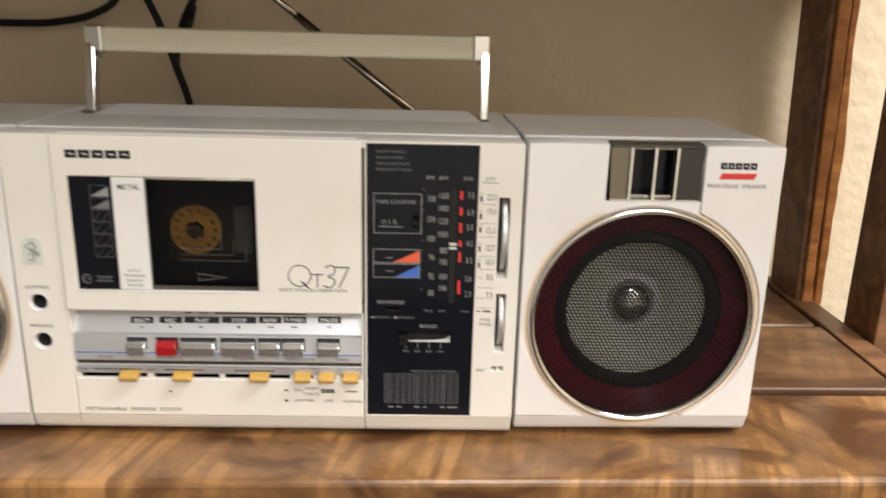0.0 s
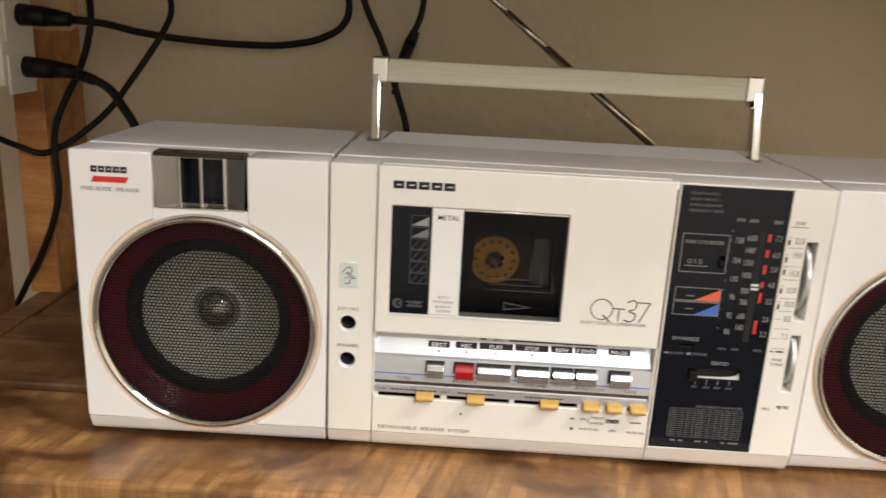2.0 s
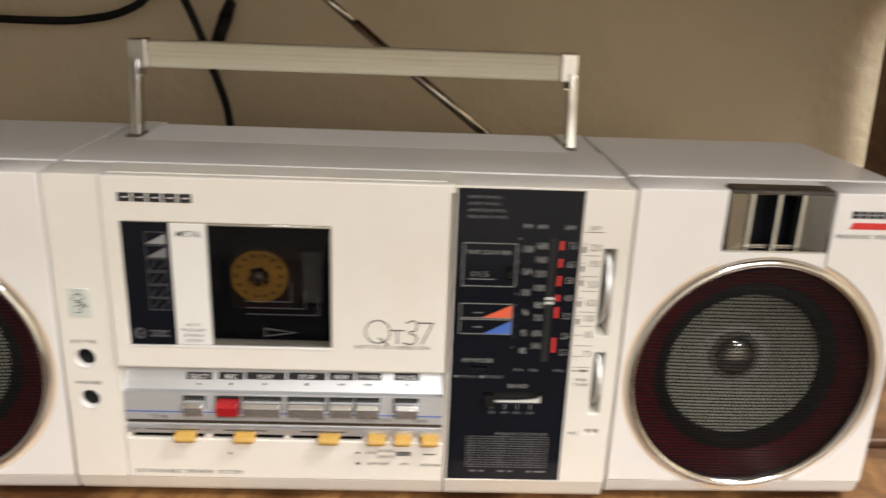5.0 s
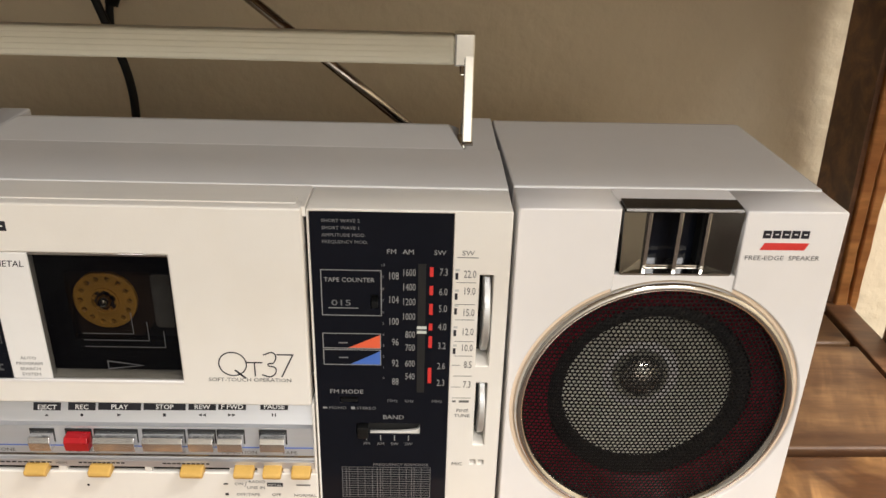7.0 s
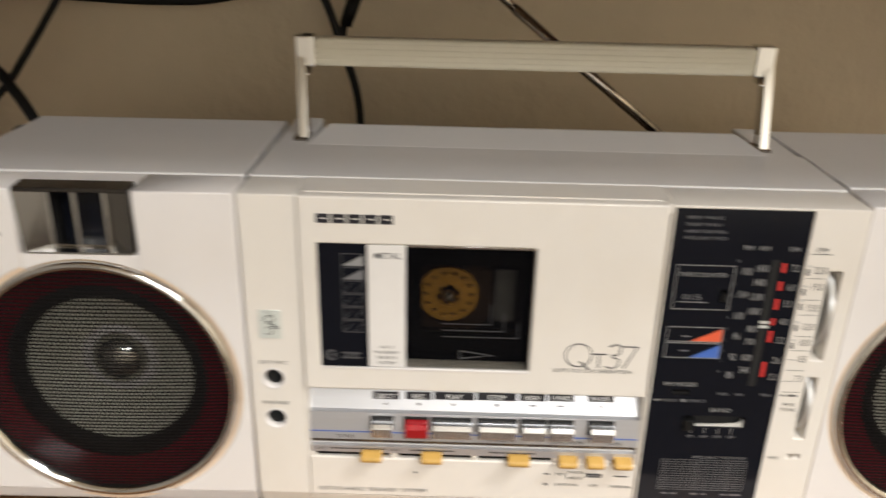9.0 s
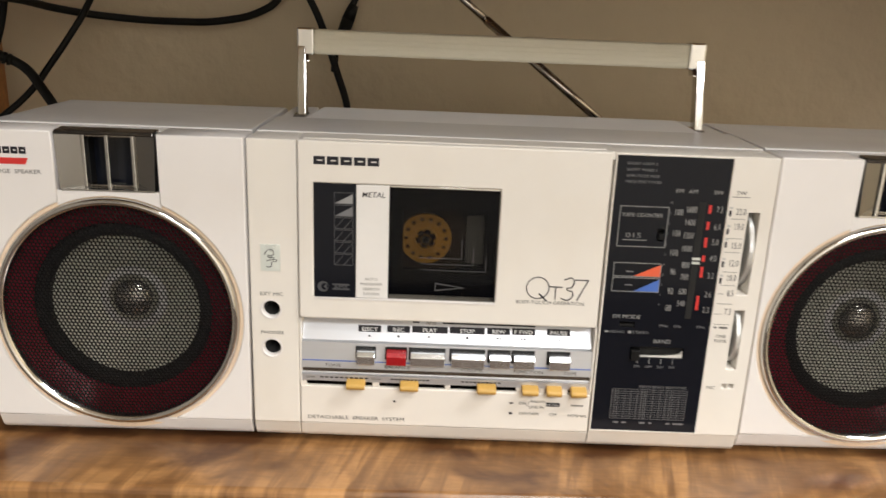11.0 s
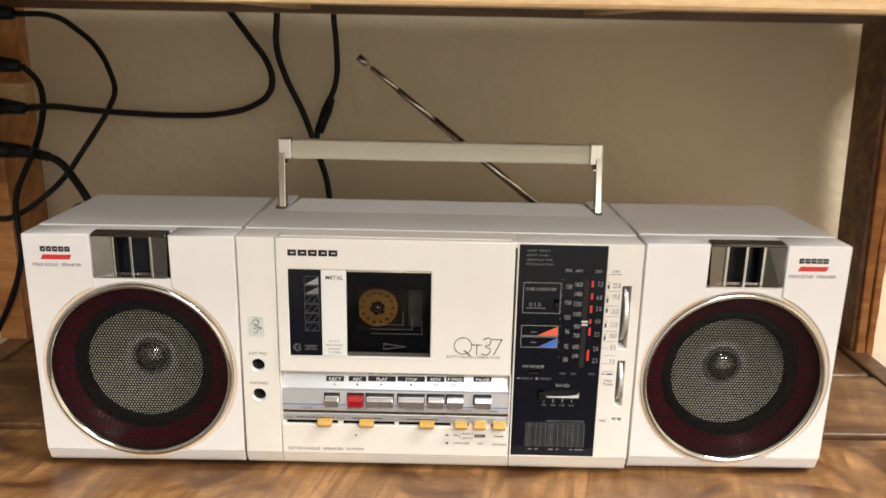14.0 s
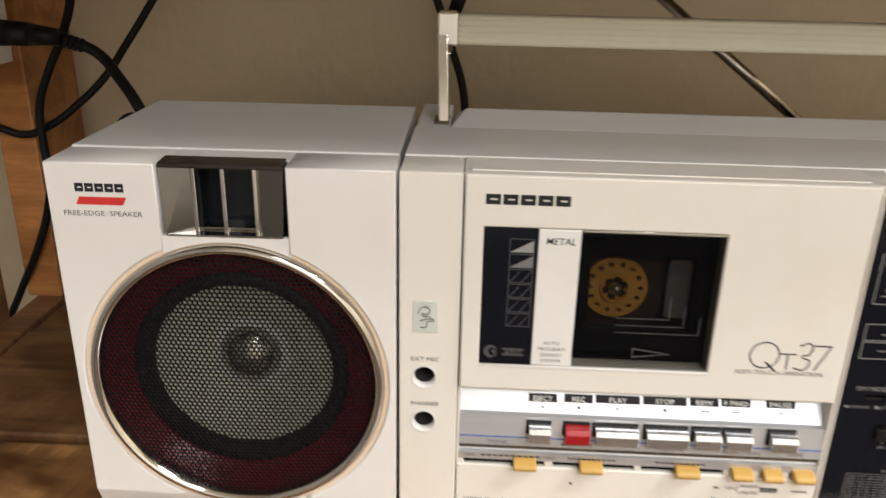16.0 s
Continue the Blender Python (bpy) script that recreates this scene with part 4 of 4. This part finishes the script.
        bm.faces.new(b)
        for k in range(5):
            bm.faces.new((a[k], a[(k + 1) % 5], b[(k + 1) % 5], b[k]))
        bmesh.ops.recalc_face_normals(bm, faces=bm.faces)
        part("horn_wing", bm, HORN, horn, "polished flared wing")
        part("slot_lip", block(side * 9.9, side * 11.3, 3.9, 9, 116.6, 140.2, 0.3), CHROME, horn)
        part("slot_frame", block(side * 0.9, side * 9.8, 4.8, 6.4, 138.8, 140.2, 0.2), DARK_CHROME, horn)
        part("slot_frame", block(side * 0.9, side * 9.8, 5.6, 6.6, 116.8, 117.5, 0.2), DARK_CHROME, horn)
    for side in (-1, 1):
        part("throat_wall", prism([(12.3, 117.4), (6.8, 117.4), (6.8, 138.7), (12.3, 138.7)], *sorted((side * 9.2, side * 9.85))), BLACK, horn)
    part("horn_fin", block(-0.75, 0.75, 2.6, 12.4, 116.2, 140.2, 0.3), CHROME, horn, "central chrome fin")
    part("throat", block(-10.8, 10.8, 12.4, 13.6, 116, 138.6), GLOSS_BLACK, horn, "dark tweeter throat")
    bm = prism([(8.6, 140.4), (8.6, 142.4), (0.4, 142.0), (-0.3, 140.8), (0.4, 140.2)], -notch + 0.6, notch - 0.6, 0.25)
    part("horn_roof", block(-22, 22, 8.8, 20.6, 138.6, 141.5, 0.3), WHITE, box)
    part("horn_top", bm, HORN_COVER, horn, "dark chrome cover")
    # printed marks
    lx = logo_x - cx
    brand_mark(lx - 8.6, 131.2, 17.2, 3.0, box, -0.15, INK)
    plate("red_badge", [[(lx - 8.8, 126.6), (lx + 7.4, 126.6), (lx + 8.8, 129.4), (lx - 7.4, 129.4)]], -0.15, 0.06, RED_PRINT, box, 0, "red slanted bar")
    writing("lettering", "FREE-EDGE  SPEAKER", lx, 122.6, 1.9, GREY_INK, box, -0.15, "CENTER", 1.13)
    return box


speaker(176.3, 118.0, 234.8, 213.9, 4.5)
speaker(-174.6, -115.4, -234.6, -216.0, -1.0)

# ---- power strip, plugs and cords ----
strip = thing("power_strip", "white power strip fixed upright to the shelf post", "power strip")
part("housing", block(-366, -337, 128, 168, 153, 330, 3, 3), SOCKET_WHITE, strip)
for z in (160, 192, 222, 256, 290):
    part("socket_face", block(-337.4, -335.6, 133, 163, z - 12, z + 12, 0.6), SOCKET_WHITE, strip)


def corded_plug(z, y, points, radius, label, ribs=True):
    """A moulded plug in the strip with its cord."""
    cord = thing("cable", label, "cable", "plugged cables")
    bm = rod((-336, y, z), (-318, y, z - 0.5), 6.8, 5.9, 14)
    rod((-318, y, z - 0.5), (-304, y, z - 1.5), 5.8, 4.2, 14, bm)
    part("plug", bm, BLACK, cord, "black moulded plug", True)
    if ribs:
        a, b = Vector(points[0]), Vector(points[1])
        for k in range(6):
            p = a.lerp(b, k / 6)
            q = a.lerp(b, (k + 0.6) / 6)
            part("relief_rib", rod(p, q, radius + 1.2 - 0.1 * k, radius + 1.1 - 0.1 * k, 12), BLACK, cord, "", True)
    tube("cord", points, radius, CABLE, cord)
    return cord


corded_plug(262, 150, [(-304, 152, 260.5), (-285, 172, 259), (-276, 185, 250), (-270, 205, 235), (-266, 215, 216), (-266, 220, 202), (-273, 222, 188), (-283, 218, 171), (-297, 211, 149), (-305, 205, 136), (-320, 197, 120), (-339, 190, 106), (-351, 188, 102), (-364, 186, 106), (-385, 190, 112), (-410, 205, 118)], 2.2, "black cord looping across the shelf opening", False)
corded_plug(196, 150, [(-304, 152, 194.5), (-300, 190, 192), (-290, 218, 187), (-268, 238, 183), (-218, 244, 181), (-186, 246, 183), (-161, 248, 190), (-149, 250, 199), (-145, 250, 211), (-149, 251, 226), (-161, 252, 243), (-172, 252, 258), (-186, 252, 278), (-192, 252, 300)], 2.6, "black cord running along the wall and up", False)
corded_plug(226, 150, [(-304, 154, 224), (-300, 164, 214), (-301, 172, 202), (-306, 177, 183), (-315, 179, 161), (-327, 180, 140), (-335, 180, 121), (-336.5, 180, 100), (-336, 180, 79), (-341, 181, 59), (-354, 184, 31), (-373, 190, 0), (-390, 198, -30), (-400, 210, -120)], 2.3, "thick black cord hanging down past the shelf", False)
corded_plug(164, 152, [(-310, 157, 162), (-297.5, 167, 156), (-290, 168, 151), (-281, 165, 141), (-270, 160, 127), (-259, 154, 106), (-252, 148, 80), (-246, 142, 30), (-240, 140, 3)], 3.0, "black cord with ribbed strain relief behind the speaker", True)
loop = thing("speaker_wire", "short black wire loop behind the speaker", "wire")
tube("wire", [(-249, 140, 90), (-256, 142, 118), (-264, 143, 125), (-272, 142, 122), (-273, 140, 114), (-266, 138, 60), (-262, 138, 2)], 1.8, CABLE, loop)
hung = thing("hanging_cord", "thin black cord hanging in front of the wall", "cord")
tube("cord", [(-140, 250, 330), (-139, 250, 266), (-140, 249, 238), (-133, 248, 214), (-119, 246, 185), (-107, 244, 151), (-99, 242, 125), (-97, 238, 90), (-97, 232, 20), (-97, 230, 0)], 2.6, CABLE, hung)
joined = thing("adapter_cord", "black cord with a moulded inline connector against the wall", "cord")
tube("cord", [(-92, 254, 330), (-93, 254, 265), (-91, 254, 239), (-92, 254, 210), (-98, 253, 194), (-107, 251, 172), (-110, 251, 150)], 2.4, CABLE, joined)
bm = rod((-96, 253.5, 197), (-100, 253, 187), 3.4, 4.6, 14)
rod((-100, 253, 187), (-107, 251, 168), 4.6, 4.0, 14, bm)
part("connector", bm, BLACK, joined, "black moulded connector", True)
